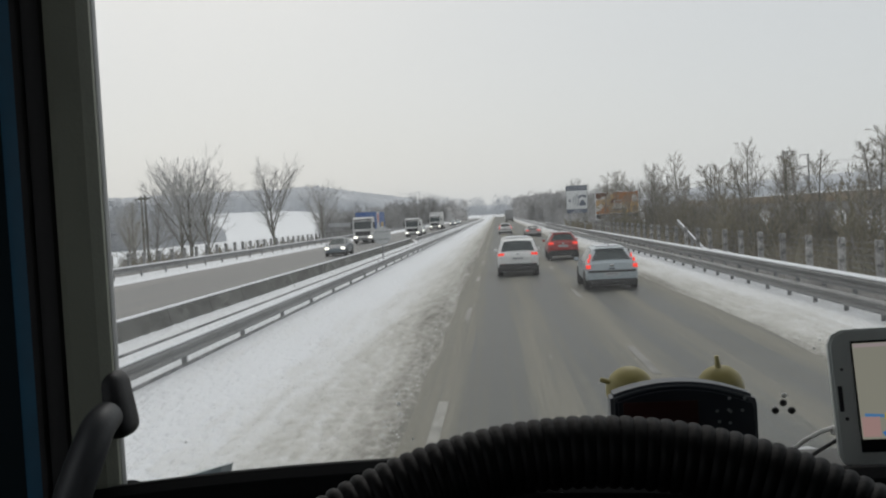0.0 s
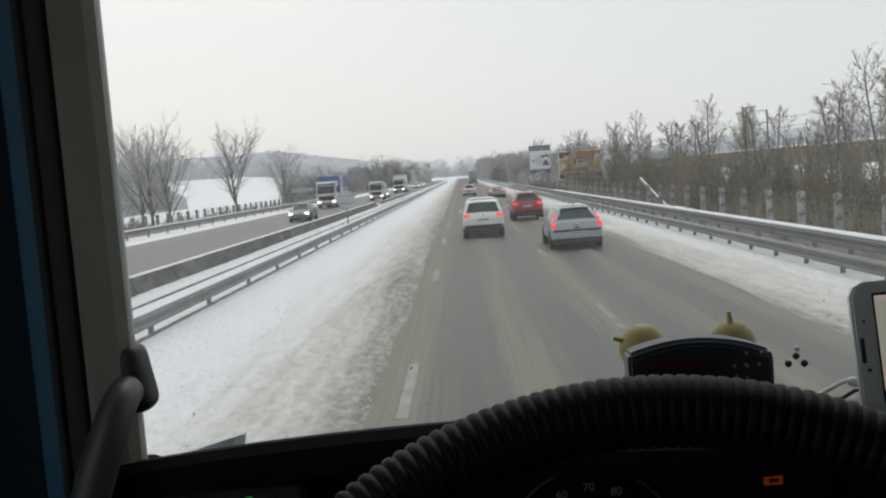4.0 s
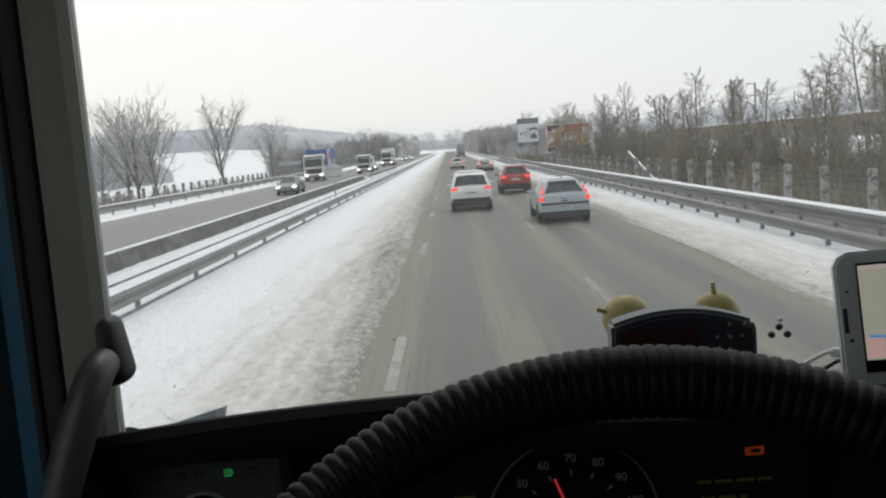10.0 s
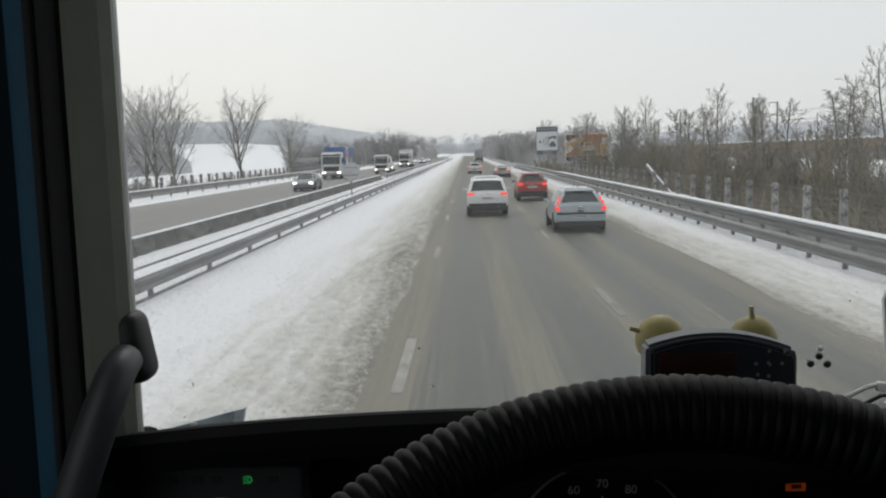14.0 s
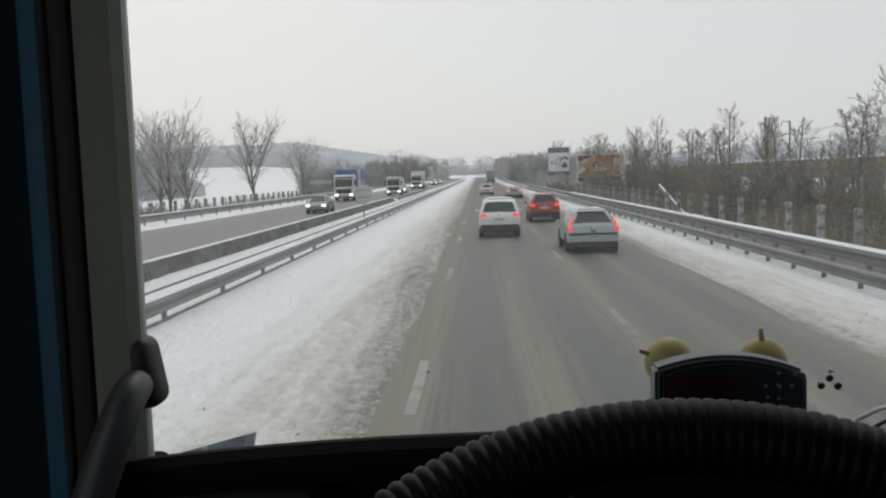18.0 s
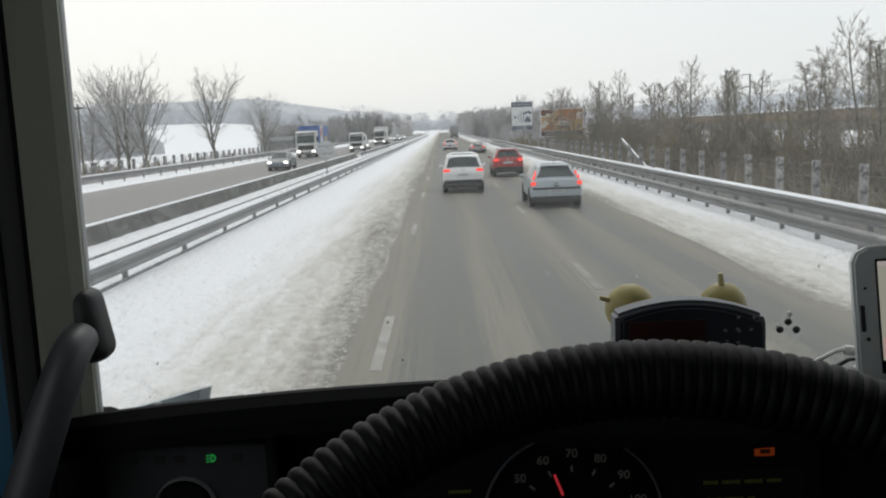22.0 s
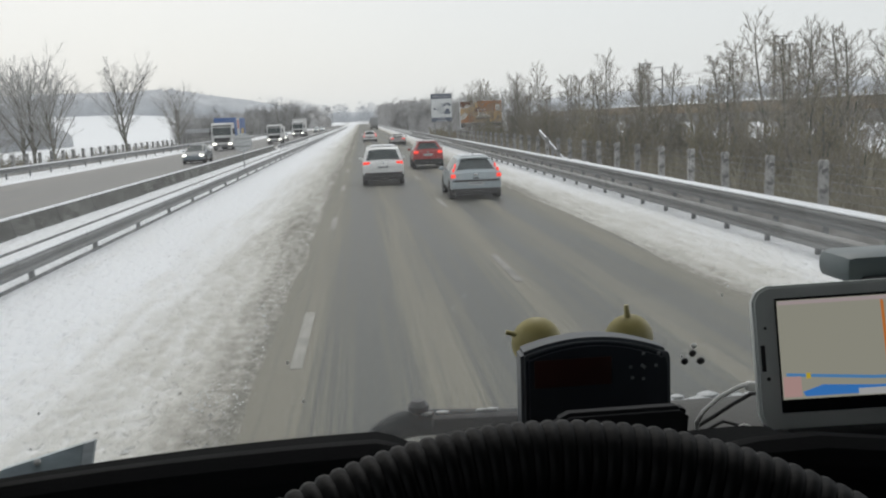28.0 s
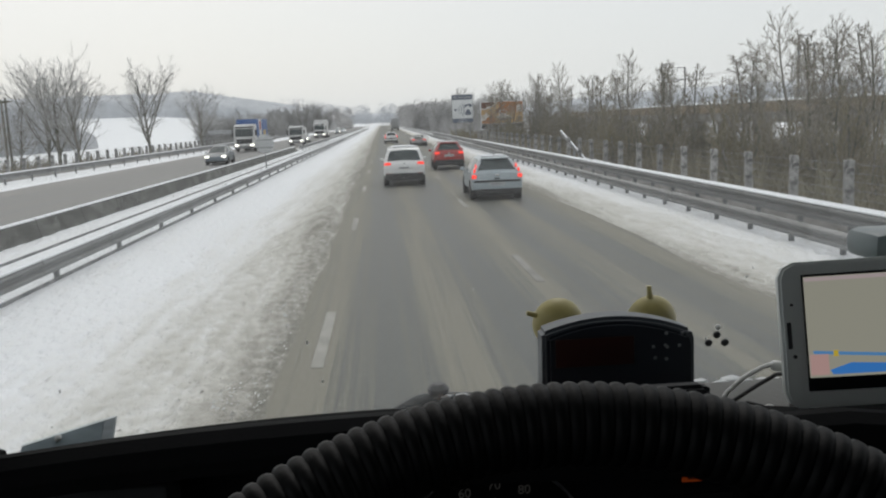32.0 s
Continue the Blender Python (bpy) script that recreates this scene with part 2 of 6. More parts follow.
def slush_material(name, x_clean, x_dirty):
    """Snow that turns to beige slush towards the carriageway, in ragged lengthwise streaks."""
    m = bpy.data.materials.new(name)
    m.use_nodes = True
    n, l = m.node_tree.nodes, m.node_tree.links
    b = n["Principled BSDF"]
    co = n.new("ShaderNodeTexCoord")
    sep = n.new("ShaderNodeSeparateXYZ")
    l.new(co.outputs["Object"], sep.inputs[0])
    r = n.new("ShaderNodeMapRange")
    r.inputs["From Min"].default_value, r.inputs["From Max"].default_value = x_clean, x_dirty
    l.new(sep.outputs["X"], r.inputs["Value"])
    fac = r.outputs[0]
    for sc, sx, sy, amt in ((1.2, 1, 0.06, 0.7), (5.0, 1, 0.12, 0.45), (7.0, 1, 0.6, 0.55), (38.0, 1, 0.8, 0.22)):
        mp = n.new("ShaderNodeMapping")
        mp.inputs["Scale"].default_value = (sx, sy, 1)
        l.new(co.outputs["Object"], mp.inputs["Vector"])
        t = n.new("ShaderNodeTexNoise")
        t.inputs["Scale"].default_value, t.inputs["Detail"].default_value = sc, 7
        l.new(mp.outputs[0], t.inputs["Vector"])
        sub = n.new("ShaderNodeMath")
        sub.operation = "MULTIPLY_ADD"
        l.new(t.outputs["Fac"], sub.inputs[0])
        sub.inputs[1].default_value, sub.inputs[2].default_value = amt, -amt * 0.5
        ad = n.new("ShaderNodeMath")
        ad.operation = "ADD"
        l.new(fac, ad.inputs[0])
        l.new(sub.outputs[0], ad.inputs[1])
        fac = ad.outputs[0]
        if sc == 7.0:
            last = t
    cr = n.new("ShaderNodeValToRGB")
    e = cr.color_ramp.elements
    e[0].position, e[0].color = 0.05, (0.86, 0.87, 0.885, 1)
    e[1].position, e[1].color = 1.0, (0.205, 0.197, 0.165, 1)
    for p, c in ((0.36, (0.74, 0.735, 0.715, 1)), (0.64, (0.55, 0.535, 0.49, 1)), (0.85, (0.36, 0.345, 0.305, 1))):
        q = e.new(p)
        q.color = c
    l.new(fac, cr.inputs[0])
    l.new(cr.outputs[0], b.inputs["Base Color"])
    b.inputs["Roughness"].default_value = 0.8
    b.inputs["Specular IOR Level"].default_value = 0.3
    bp = n.new("ShaderNodeBump")
    bp.inputs["Strength"].default_value, bp.inputs["Distance"].default_value = 1.0, 0.16
    l.new(last.outputs["Fac"], bp.inputs["Height"])
    l.new(bp.outputs[0], b.inputs["Normal"])
    return m


ROADMAT = road_material("slushy_asphalt", (0.045, 0.050, 0.044), (0.184, 0.174, 0.138),
                        [(-0.05, 0.72, 0.95), (1.75, 0.72, 0.95), (3.35, 0.6, 0.85), (4.7, 0.62, 0.85), (1.0, 2.2, 0.15), (4.0, 1.6, 0.12)])
ROADFAR = road_material("slushy_asphalt_opposite", (0.12, 0.12, 0.118), (0.26, 0.252, 0.238),
                        [(-12.6, 0.6, 1.0), (-14.2, 0.6, 1.0), (-16.2, 0.6, 1.0), (-17.8, 0.6, 1.0), (-15.2, 3.6, 0.45)])
SLUSHL = slush_material("slush_left", -4.5, -1.05)
SLUSHR = slush_material("slush_right", 8.3, 5.3)
SLUSHO = slush_material("slush_opposite", -9.4, -11.6)


# ---------------------------------------------------------------- mesh helpers
def part(name, bm, material, parent=None, label="", smooth=True):
    me = bpy.data.meshes.new(name)
    bm.normal_update()
    bm.to_mesh(me)
    bm.free()
    me.materials.append(material)
    if smooth:
        for p in me.polygons:
            p.use_smooth = True
        me.set_sharp_from_angle(angle=radians(35))
    ob = new(name, me)
    if parent is not None:
        ob.parent = parent
    if label:
        ob["label"] = label
    return ob


def shared(name, me, m, parent=None):
    ob = new(name, me)
    ob.parent = parent
    ob.matrix_basis = m
    return ob


def raw(name, verts, faces, material, parent=None, smooth=False):
    me = bpy.data.meshes.new(name)
    me.from_pydata(verts, [], faces)
    me.materials.append(material)
    if smooth:
        for p in me.polygons:
            p.use_smooth = True
    me.update()
    ob = new(name, me)
    ob.parent = parent
    return ob


def thing(name, label, category, loc=(0, 0, 0), rz=0, group="", kind=""):
    ob = new(name)
    ob.matrix_basis = pose(*loc, 0, 0, rz)
    return tagged(ob, label, category, group, kind)


def box(bm, c, s, bevel=0.0, m=None, seg=2):
    """A box by centre and size, with rounded edges."""
    r = bmesh.ops.create_cube(bm, size=1.0)
    vs = r["verts"]
    bmesh.ops.scale(bm, vec=s, verts=vs)
    if bevel:
        es = list({e for v in vs for e in v.link_edges})
        g = bmesh.ops.bevel(bm, geom=es, offset=min(bevel, min(s) * 0.49), segments=seg, affect="EDGES", profile=0.5)
        vs = list({v for f in g["faces"] for v in f.verts} | {v for v in vs if v.is_valid})
    if m is not None:
        bmesh.ops.transform(bm, matrix=m, verts=vs)
    bmesh.ops.translate(bm, vec=c, verts=vs)
    return vs


def cyl(bm, a, b, r, r2=None, seg=12):
    """A closed cylinder or cone from a to b."""
    a, b = Vector(a), Vector(b)
    d = b - a
    rot = d.to_track_quat("Z", "Y").to_matrix().to_4x4()
    g = bmesh.ops.create_cone(bm, cap_ends=True, segments=seg, radius1=r, radius2=r if r2 is None else r2, depth=d.length)
    bmesh.ops.transform(bm, matrix=Matrix.Translation((a + b) / 2) @ rot, verts=g["verts"])
    return g["verts"]


def lathe(bm, profile, m, seg=20):
    """Turns (radius, height) pairs round z, then places by m."""
    rings = []
    for r, z in profile:
        rings.append([bm.verts.new(m @ Vector((r * math.cos(a), r * math.sin(a), z))) for a in (2 * math.pi * k / seg for k in range(seg))])
    for p, q in zip(rings, rings[1:]):
        for k in range(seg):
            bm.faces.new((p[k], p[(k + 1) % seg], q[(k + 1) % seg], q[k]))
    bm.faces.new(rings[-1])
    bm.faces.new(list(reversed(rings[0])))


def tube(bm, pts, radii, seg=10):
    """A round bar along a line of points."""
    pts = [Vector(p) for p in pts]
    rings, up = [], Vector((0.13, 0.2, 1))
    for i, p in enumerate(pts):
        d = (pts[min(i + 1, len(pts) - 1)] - pts[max(i - 1, 0)]).normalized()
        s = d.cross(up).normalized()
        t = s.cross(d)
        r = radii[i] if isinstance(radii, (list, tuple)) else radii
        rings.append([bm.verts.new(p + (s * math.cos(a) + t * math.sin(a)) * r) for a in (2 * math.pi * k / seg for k in range(seg))])
    for p, q in zip(rings, rings[1:]):
        for k in range(seg):
            bm.faces.new((p[k], p[(k + 1) % seg], q[(k + 1) % seg], q[k]))
    bm.faces.new(rings[-1])
    bm.faces.new(list(reversed(rings[0])))


def prism(bm, outline, y0, y1):
    """Extrudes an outline of (x, z) from y0 to y1."""
    a = [bm.verts.new((x, y0, z)) for x, z in outline]
    b = [bm.verts.new((x, y1, z)) for x, z in outline]
    k = len(outline)
    for i in range(k):
        bm.faces.new((a[i], a[(i + 1) % k], b[(i + 1) % k], b[i]))
    bm.faces.new(a)
    bm.faces.new(list(reversed(b)))
    bmesh.ops.recalc_face_normals(bm, faces=bm.faces[:])


def lettering(name, text, size, m, material, parent, label=""):
    cu = bpy.data.curves.new(name, "FONT")
    cu.body, cu.size, cu.align_x, cu.align_y, cu.extrude = text, size, "CENTER", "CENTER", size * 0.02
    tmp = new("tmp", cu)
    me = bpy.data.meshes.new_from_object(tmp)
    bpy.data.objects.remove(tmp)
    me.materials.clear()
    me.materials.append(material)
    ob = new(name, me)
    ob.parent = parent
    ob.matrix_basis = m
    if label:
        ob["label"] = label
    return ob


def B():
    return bmesh.new()


def fbm(x, y, s, seed=0.0, octaves=3):
    v, a = 0.0, 1.0
    for _ in range(octaves):
        v += a * noise.noise(Vector((x * s, y * s, seed)))
        s, a = s * 2.1, a * 0.5
    return v


# ---------------------------------------------------------------- ground and roads
def steps(*spans):
    """Grid lines: spans of (start, end, step)."""
    out = []
    for a, b, s in spans:
        out += [a + (b - a) * k / max(1, round((b - a) / s)) for k in range(max(1, round((b - a) / s)))]
    return out + [spans[-1][1]]


def smooth01(a, b, x):
    t = min(max((x - a) / (b - a), 0), 1)
    return t * t * (3 - 2 * t)


def height(x, y):
    """Height of the land: an embankment with the motorway, low meadows on both sides, a hill beyond."""
    z = -0.07
    z -= 2.2 * smooth01(24.5, 34, -x) + 2.3 * smooth01(10.9, 17, x)
    if x > 60:
        z += 6 * smooth01(60, 260, x)
    d = math.hypot(x, y)
    if x < -24.5 or y > 420 or x > 11:
        z += 0.25 * fbm(x, y, 0.05, 3.0) * smooth01(0, 12, max(-24.5 - x, x - 11, y - 420))
    z += 26 * smooth01(320, 820, y) * smooth01(15, 170, -x) + 5 * smooth01(500, 1300, y)
    z += 26 * smooth01(500, 1400, y) * smooth01(90, 500, x)
    return z - 4 * smooth01(1500, 3800, d)


def sheet(name, xs, ys, fz, material, label, kind="structure"):
    nx = len(xs)
    verts = [(x, y, fz(x, y)) for y in ys for x in xs]
    faces = [(j * nx + i, j * nx + i + 1, (j + 1) * nx + i + 1, (j + 1) * nx + i) for j in range(len(ys) - 1) for i in range(nx - 1)]
    ob = raw(name, verts, faces, material, smooth=True)
    return tagged(ob, label, name, kind=kind)


gx = steps((-3600, -900, 300), (-900, -200, 50), (-200, -60, 10), (-60, -24, 2), (-24, 11, 3.5), (11, 20, 1), (20, 60, 3), (60, 300, 15), (300, 900, 50), (900, 3600, 300))
gy = steps((-3600, -600, 300), (-600, -60, 45), (-60, 160, 4), (160, 420, 10), (420, 1000, 25), (1000, 3600, 200))
sheet("ground", gx, gy, height, SNOW, "snow-covered land beside the motorway with low hills")

ry = steps((-40, 0, 4), (0, 60, 2), (60, 420, 10), (420, 1500, 60))


def roadrise(y):
    return 4.6 * smooth01(500, 1300, y)


sheet("road", steps((-1.7, 6.7, 0.75)), ry, lambda x, y: roadrise(y), ROADMAT, "wet grey motorway lanes with slushy wheel tracks")
sheet("road_opposite", steps((-20.6, -10.6, 1)), ry, lambda x, y: roadrise(y), ROADFAR, "wet grey opposite carriageway with slush")


def snowstrip(name, x0, x1, soft0, soft1, thick, material, label, y0=-12, rough=1.0, ruts=()):
    """A layer of snow whose ragged edges sink into the road."""
    xs = steps((x0, x1, 0.09))
    ys = steps((y0, 4, 1.0), (4, 45, 0.14), (45, 90, 0.5), (90, 200, 2.0), (200, 420, 8), (420, 1500, 60))

    def fz(x, y):
        e = min((x - x0) / soft0, (x1 - x) / soft1, 1.0)
        rut = 0.035 * sum(math.exp(-((x - c + 0.06 * fbm(0.5, y, 0.15, c)) / 0.11) ** 2) for c in ruts)
        w = fbm(x, y * 0.12, 0.9, 7.1) * 0.2
        lump = max(0.0, fbm(x, y, 4.6, 9.2, 3)) * 0.05 * rough + fbm(x, y * 0.2, 2.4, 5.0) * 0.015 * rough
        return roadrise(y) + thick * max(-1.0, min(1.0, e * 1.5 + w - 0.5)) + lump * (0.02 + 0.98 * smooth01(0.35, 0.85, e)) - 0.006 - rut

    return sheet(name, xs, ys, fz, material, label)


snowstrip("snow_lane", -7.6, -0.7, 0.2, 1.5, 0.055, SLUSHL, "snow-covered left lane with slush along its edge", rough=1.4, ruts=(-3.55, -3.05, -2.2))
snowstrip("snow_shoulder", 5.0, 11.2, 1.9, 0.2, 0.055, SLUSHR, "snow-covered hard shoulder with slush along its edge", rough=1.1)
snowstrip("snow_median", -11.4, -7.5, 0.8, 0.2, 0.07, SLUSHO, "snow-covered median strip between the guard rails", rough=0.6)
snowstrip("snow_verge_opposite", -25.5, -20.1, 0.2, 0.8, 0.06, SNOW, "snow-covered verge beyond the opposite lanes", rough=0.5)

# lane dashes: 3 m long with 10 m between them
for lane, x in (("left", -0.86), ("right", 2.62)):
    row = thing("lane_line", "broken white lane line of worn road paint", "road marking", (x, 0, 0.004), kind="structure")
    for k in range(24):
        y = 9.9 + 13 * k + (4.5 if lane == "right" else 0)
        bm = B()
        box(bm, (0, y + 1.5, 0.0), (0.15, 3.0, 0.008), 0.003)
        part("dash", bm, WHITELINE if lane == "left" else WORNLINE, row)

# ---------------------------------------------------------------- guard rails
W_OUT = [(-0.005, -0.155), (0.03, -0.15), (0.08, -0.105), (0.08, -0.06), (0.02, -0.02), (0.02, 0.02), (0.08, 0.06), (0.08, 0.105), (0.03, 0.15), (-0.005, 0.155)]


def w_beam(length):
    bm = B()
    k = len(W_OUT)
    a = [bm.verts.new((x, 0, z)) for x, z in W_OUT] + [bm.verts.new((x - 0.012, 0, z)) for x, z in reversed(W_OUT)]
    b = [bm.verts.new((v.co.x, length, v.co.z)) for v in a]
    n = len(a)
    for i in range(n):
        bm.faces.new((a[i], a[(i + 1) % n], b[(i + 1) % n], b[i]))
    bm.faces.new(list(reversed(a)))
    bm.faces.new(b)
    bmesh.ops.recalc_face_normals(bm, faces=bm.faces[:])
    me = bpy.data.meshes.new("beam")
    bm.to_mesh(me)
    bm.free()
    me.materials.append(GALV)
    return me


def mesh_of(build, material, name):
    bm = B()
    build(bm)
    me = bpy.data.meshes.new(name)
    bm.normal_update()
    bm.to_mesh(me)
    bm.free()
    me.materials.append(material)
    return me


BEAM4, BEAMLONG = w_beam(3.985), w_beam(40)
CAP4 = mesh_of(lambda bm: box(bm, (0.03, 2, 0.005), (0.085, 3.97, 0.045), 0.022), SNOWCAP, "snow_cap")
CAPLONG = mesh_of(lambda bm: box(bm, (0.03, 20, 0.005), (0.085, 40, 0.045), 0.022), SNOWCAP, "snow_cap")


def c_post(bm, h):
    prism(bm, [(-0.05, -0.03), (0.05, -0.03), (0.05, -0.022), (-0.042, -0.022), (-0.042, 0.022), (0.05, 0.022), (0.05, 0.03), (-0.05, 0.03)], 0, h)
    bmesh.ops.rotate(bm, verts=bm.verts[:], cent=(0, 0, 0), matrix=Euler((radians(90), 0, 0)).to_matrix())
    bmesh.ops.translate(bm, verts=bm.verts[:], vec=(0, 0, 0))


def guard_rail(label, x, z, face, far, post_step=4.0, cap=True, y0=-8, post_face=-1, blocks=False, phase=0.0, rub=False):
    """A steel rail along the road; z is the beam's middle, face +1 where it turns its front to +x."""
    rail = thing("guard_rail", label, "guard rail", (x, 0, 0))
    turn = Matrix.Rotation(0 if face > 0 else math.pi, 4, "Z")
    y = y0
    while y < far:
        ln, me, ca = (4, BEAM4, CAP4) if y < 100 else (40, BEAMLONG, CAPLONG)
        sh = 0.006 * ((int(y) // 4) % 3 - 1) if ln == 4 else 0
        at = Matrix.Translation((sh, y if face > 0 else y + ln, z + roadrise(y))) @ turn
        ob = shared("beam", me, at, rail)
        if cap:
            shared("snow_cap", ca, Matrix.Translation((0, 0, 0.165)) @ at, rail)
        y += ln
    if rub:
        for zz, h in ((0.13, 0.07), (z + 0.27, 0.05)):
            bm = B()
            box(bm, (-0.16 * face if zz > z else 0.04 * face, (y0 + far) / 2, zz), (0.03, far - y0, h), 0.008)
            part("rub_rail", bm, GALVDARK, rail, "thin dark steel strip")
    post = mesh_of(lambda bm: c_post(bm, z + 0.14), GALVDARK, "post")
    block = mesh_of(lambda bm: box(bm, (0, 0, 0), (0.16, 0.3, 0.2), 0.01), GALVDARK, "spacer")
    y = y0 + 1 + phase
    while y < min(far, 150):
        ob = shared("post", post, Matrix.Translation((-0.09 * face, y, 0.0)) @ Matrix.Rotation(radians(3) * math.sin(y * 7.3), 4, "X"), rail)
        ob.matrix_basis = Matrix.Translation((-0.09 * face, y, 0.0)) @ Matrix.Rotation(0.02 * math.sin(y * 7.3), 4, "Y")
        if blocks:
            shared("spacer", block, Matrix.Translation((-0.1 * face, y, z)), rail)
        y += post_step
    return rail


guard_rail("snow-topped galvanised guard rail along the snowy lane", -6.3, 0.43, 1, 420, 4.0, rub=True)
guard_rail("galvanised guard rail of the opposite lanes in the median", -9.1, 0.44, -1, 420, 4.0, phase=1.3, y0=96)
guard_rail("lower galvanised guard rail along the hard shoulder", 8.2, 0.36, -1, 420, 2.0, cap=False)
guard_rail("upper snow-topped guard rail behind the shoulder rail", 8.62, 0.68, -1, 420, 2.0, blocks=True, phase=0.5)
guard_rail("snow-topped guard rail beyond the opposite lanes", -22.4, 0.58, 1, 420, 4.0)

# low mossy wall in the median, which ends where the bridge rail begins
MOSSY = mat("mossy_concrete", (0.075, 0.075, 0.068), 0.9, vary=0.25, scale=2.5, bump=0.4, bscale=18, second=(0.15, 0.15, 0.14), mixscale=1.6, stretch=(1, 0.5, 1))
wall = thing("median_wall", "low dark mossy concrete wall with snow on top", "wall", (-9.7, 0, 0), kind="structure")
for k in range(29):
    y0, h0 = -8 + 3.6 * k, 0.56
    bm = B()
    prism(bm, [(-0.30, -0.05), (0.30, -0.05), (0.16, 0.22), (0.09, h0), (-0.09, h0), (-0.16, 0.22)], y0, y0 + 3.57)
    bmesh.ops.bevel(bm, geom=[e for e in bm.edges if e.calc_face_angle(0) > 0.9], offset=0.012, segments=1, affect="EDGES")
    part("block", bm, MOSSY, wall)
    bm = B()
    box(bm, (0, y0 + 1.79, h0 + 0.018), (0.19, 3.5, 0.045), 0.018)
    part("snow_cap", bm, SNOWCAP, wall)
bm = B()
prism(bm, [(-0.30, -0.05), (0.30, -0.05), (0.2, 0.16), (0.1, 0.24), (-0.1, 0.24), (-0.2, 0.16)], 96.4, 98)
part("end_block", bm, MOSSY, wall)

# clods of dirty slush thrown aside by the traffic
rc = random.Random(77)
cv, cf = [], []
for k in range(5200):
    side = rc.random()
    x = -1.3 - abs(rc.gauss(0, 0.9)) if side < 0.68 else 5.7 + abs(rc.gauss(0, 0.8))
    y = 7.5 + 55 * rc.random() ** 1.6
    r = rc.uniform(0.007, 0.022) * (2.2 if rc.random() < 0.05 else 1)
    i = len(cv)
    for a, b, c in ((1, 0, 0.1), (-0.5, 0.85, 0), (-0.5, -0.85, 0.1), (0.05, 0.1, 0.75), (0.5, 0.6, 0.45)):
        cv.append((x + a * r * rc.uniform(0.7, 1.2), y + b * r * rc.uniform(0.9, 1.8), 0.035 + c * r * rc.uniform(0.7, 1.3)))
    cf += [(i, i + 1, i + 3), (i + 1, i + 2, i + 3), (i + 2, i, i + 3), (i, i + 4, i + 1), (i + 4, i + 3, i + 1)]
tagged(raw("slush_clods", cv, cf, mat("slush_clod", (0.42, 0.405, 0.375), 0.85, vary=0.3, scale=1.7, second=(0.64, 0.64, 0.62), mixscale=0.9)), "small clods of dirty slush along the lanes", "slush", kind="stuff")

# ---------------------------------------------------------------- bridge fences
def fence(label, x, y0, y1, step, h, w):
    f = thing("bridge_fence", label, "fence", (x, 0, 0))
    pm = mesh_of(lambda bm: (box(bm, (0, 0, h / 2 - 0.2), (w, w * 1.1, h + 0.4), 0.02, seg=1)), CONCPOST, "post")
    y, k = y0, 0
    while y < y1:
        shared("post", pm, Matrix.Translation((0, y, 0)) @ Matrix.Rotation(0.015 * math.sin(k * 2.7), 4, "Y"), f)
        y += step
        k += 1
    for j in range(7):
        z = 0.35 + j * (h - 0.45) / 6
        bm = B()
        box(bm, (w * 0.3, (y0 + y1) / 2, z), (0.008, y1 - y0, 0.010))
        part("wire", bm, GALVDARK, f, smooth=False)
    bm = B()
    box(bm, (-0.32 if x > 0 else 0.32, (y0 + y1) / 2, 0.25), (0.34, y1 - y0, 0.66), 0.03)
    part("kerb", bm, CONC, f)
    bm = B()
    box(bm, (-0.32 if x > 0 else 0.32, (y0 + y1) / 2, 0.60), (0.30, y1 - y0 - 0.1, 0.06), 0.025)
    part("snow_cap", bm, SNOWCAP, f)
    return f


fence("concrete posts with wires along the bridge edge", 10.15, 13.0, 92.0, 2.6, 1.58, 0.175)
fence("concrete posts with wires beyond the opposite lanes", -24.6, 30.0, 200.0, 2.6, 1.45, 0.22)

# ---------------------------------------------------------------- railway viaduct
via = thing("railway_viaduct", "grey concrete railway viaduct with an ochre parapet", "viaduct", (42, 0, 0))
for k in range(6):
    y = 62 + 22 * k
    bm = B()
    box(bm, (3.2, y + 11, 1.75), (9.0, 21.95, 1.3), 0.05)
    part("deck", bm, CONC, via)
    bm = B()
    box(bm, (-1.4, y + 11, 2.75), (0.3, 21.95, 1.1), 0.03)
    part("parapet", bm, OCHRE, via, "ochre-stained concrete parapet")
    bm = B()
    box(bm, (-1.42, y + 11, 3.34), (0.5, 21.95, 0.1), 0.02)
    part("snow_cap", bm, SNOWCAP, via)
    bm = B()
    box(bm, (1.0, y, -0.9), (2.0, 1.6, 4.4), 0.3)
    part("pier", bm, CONC, via)
    bm = B()
    box(bm, (5.6, y, -0.9), (2.0, 1.6, 4.4), 0.3)
    part("pier", bm, CONC, via)
bm = B()
box(bm, (3.2, 196.5, 0.4), (9.4, 5.0, 6.0), 0.1)
part("abutment", bm, CONC, via)
bank = thing("rail_embankment", "snowy railway embankment behind the viaduct", "embankment")
bm = B()
prism(bm, [(36, -3.2), (41.5, 2.9), (49.5, 2.9), (56, -3.2)], 198, 700)
part("slope", bm, mat("bank_snow_grass", (0.62, 0.62, 0.61), 0.9, vary=0.1, scale=0.5, second=(0.22, 0.19, 0.14), mixscale=0.25, mixlo=0.5, mixhi=0.6), bank)


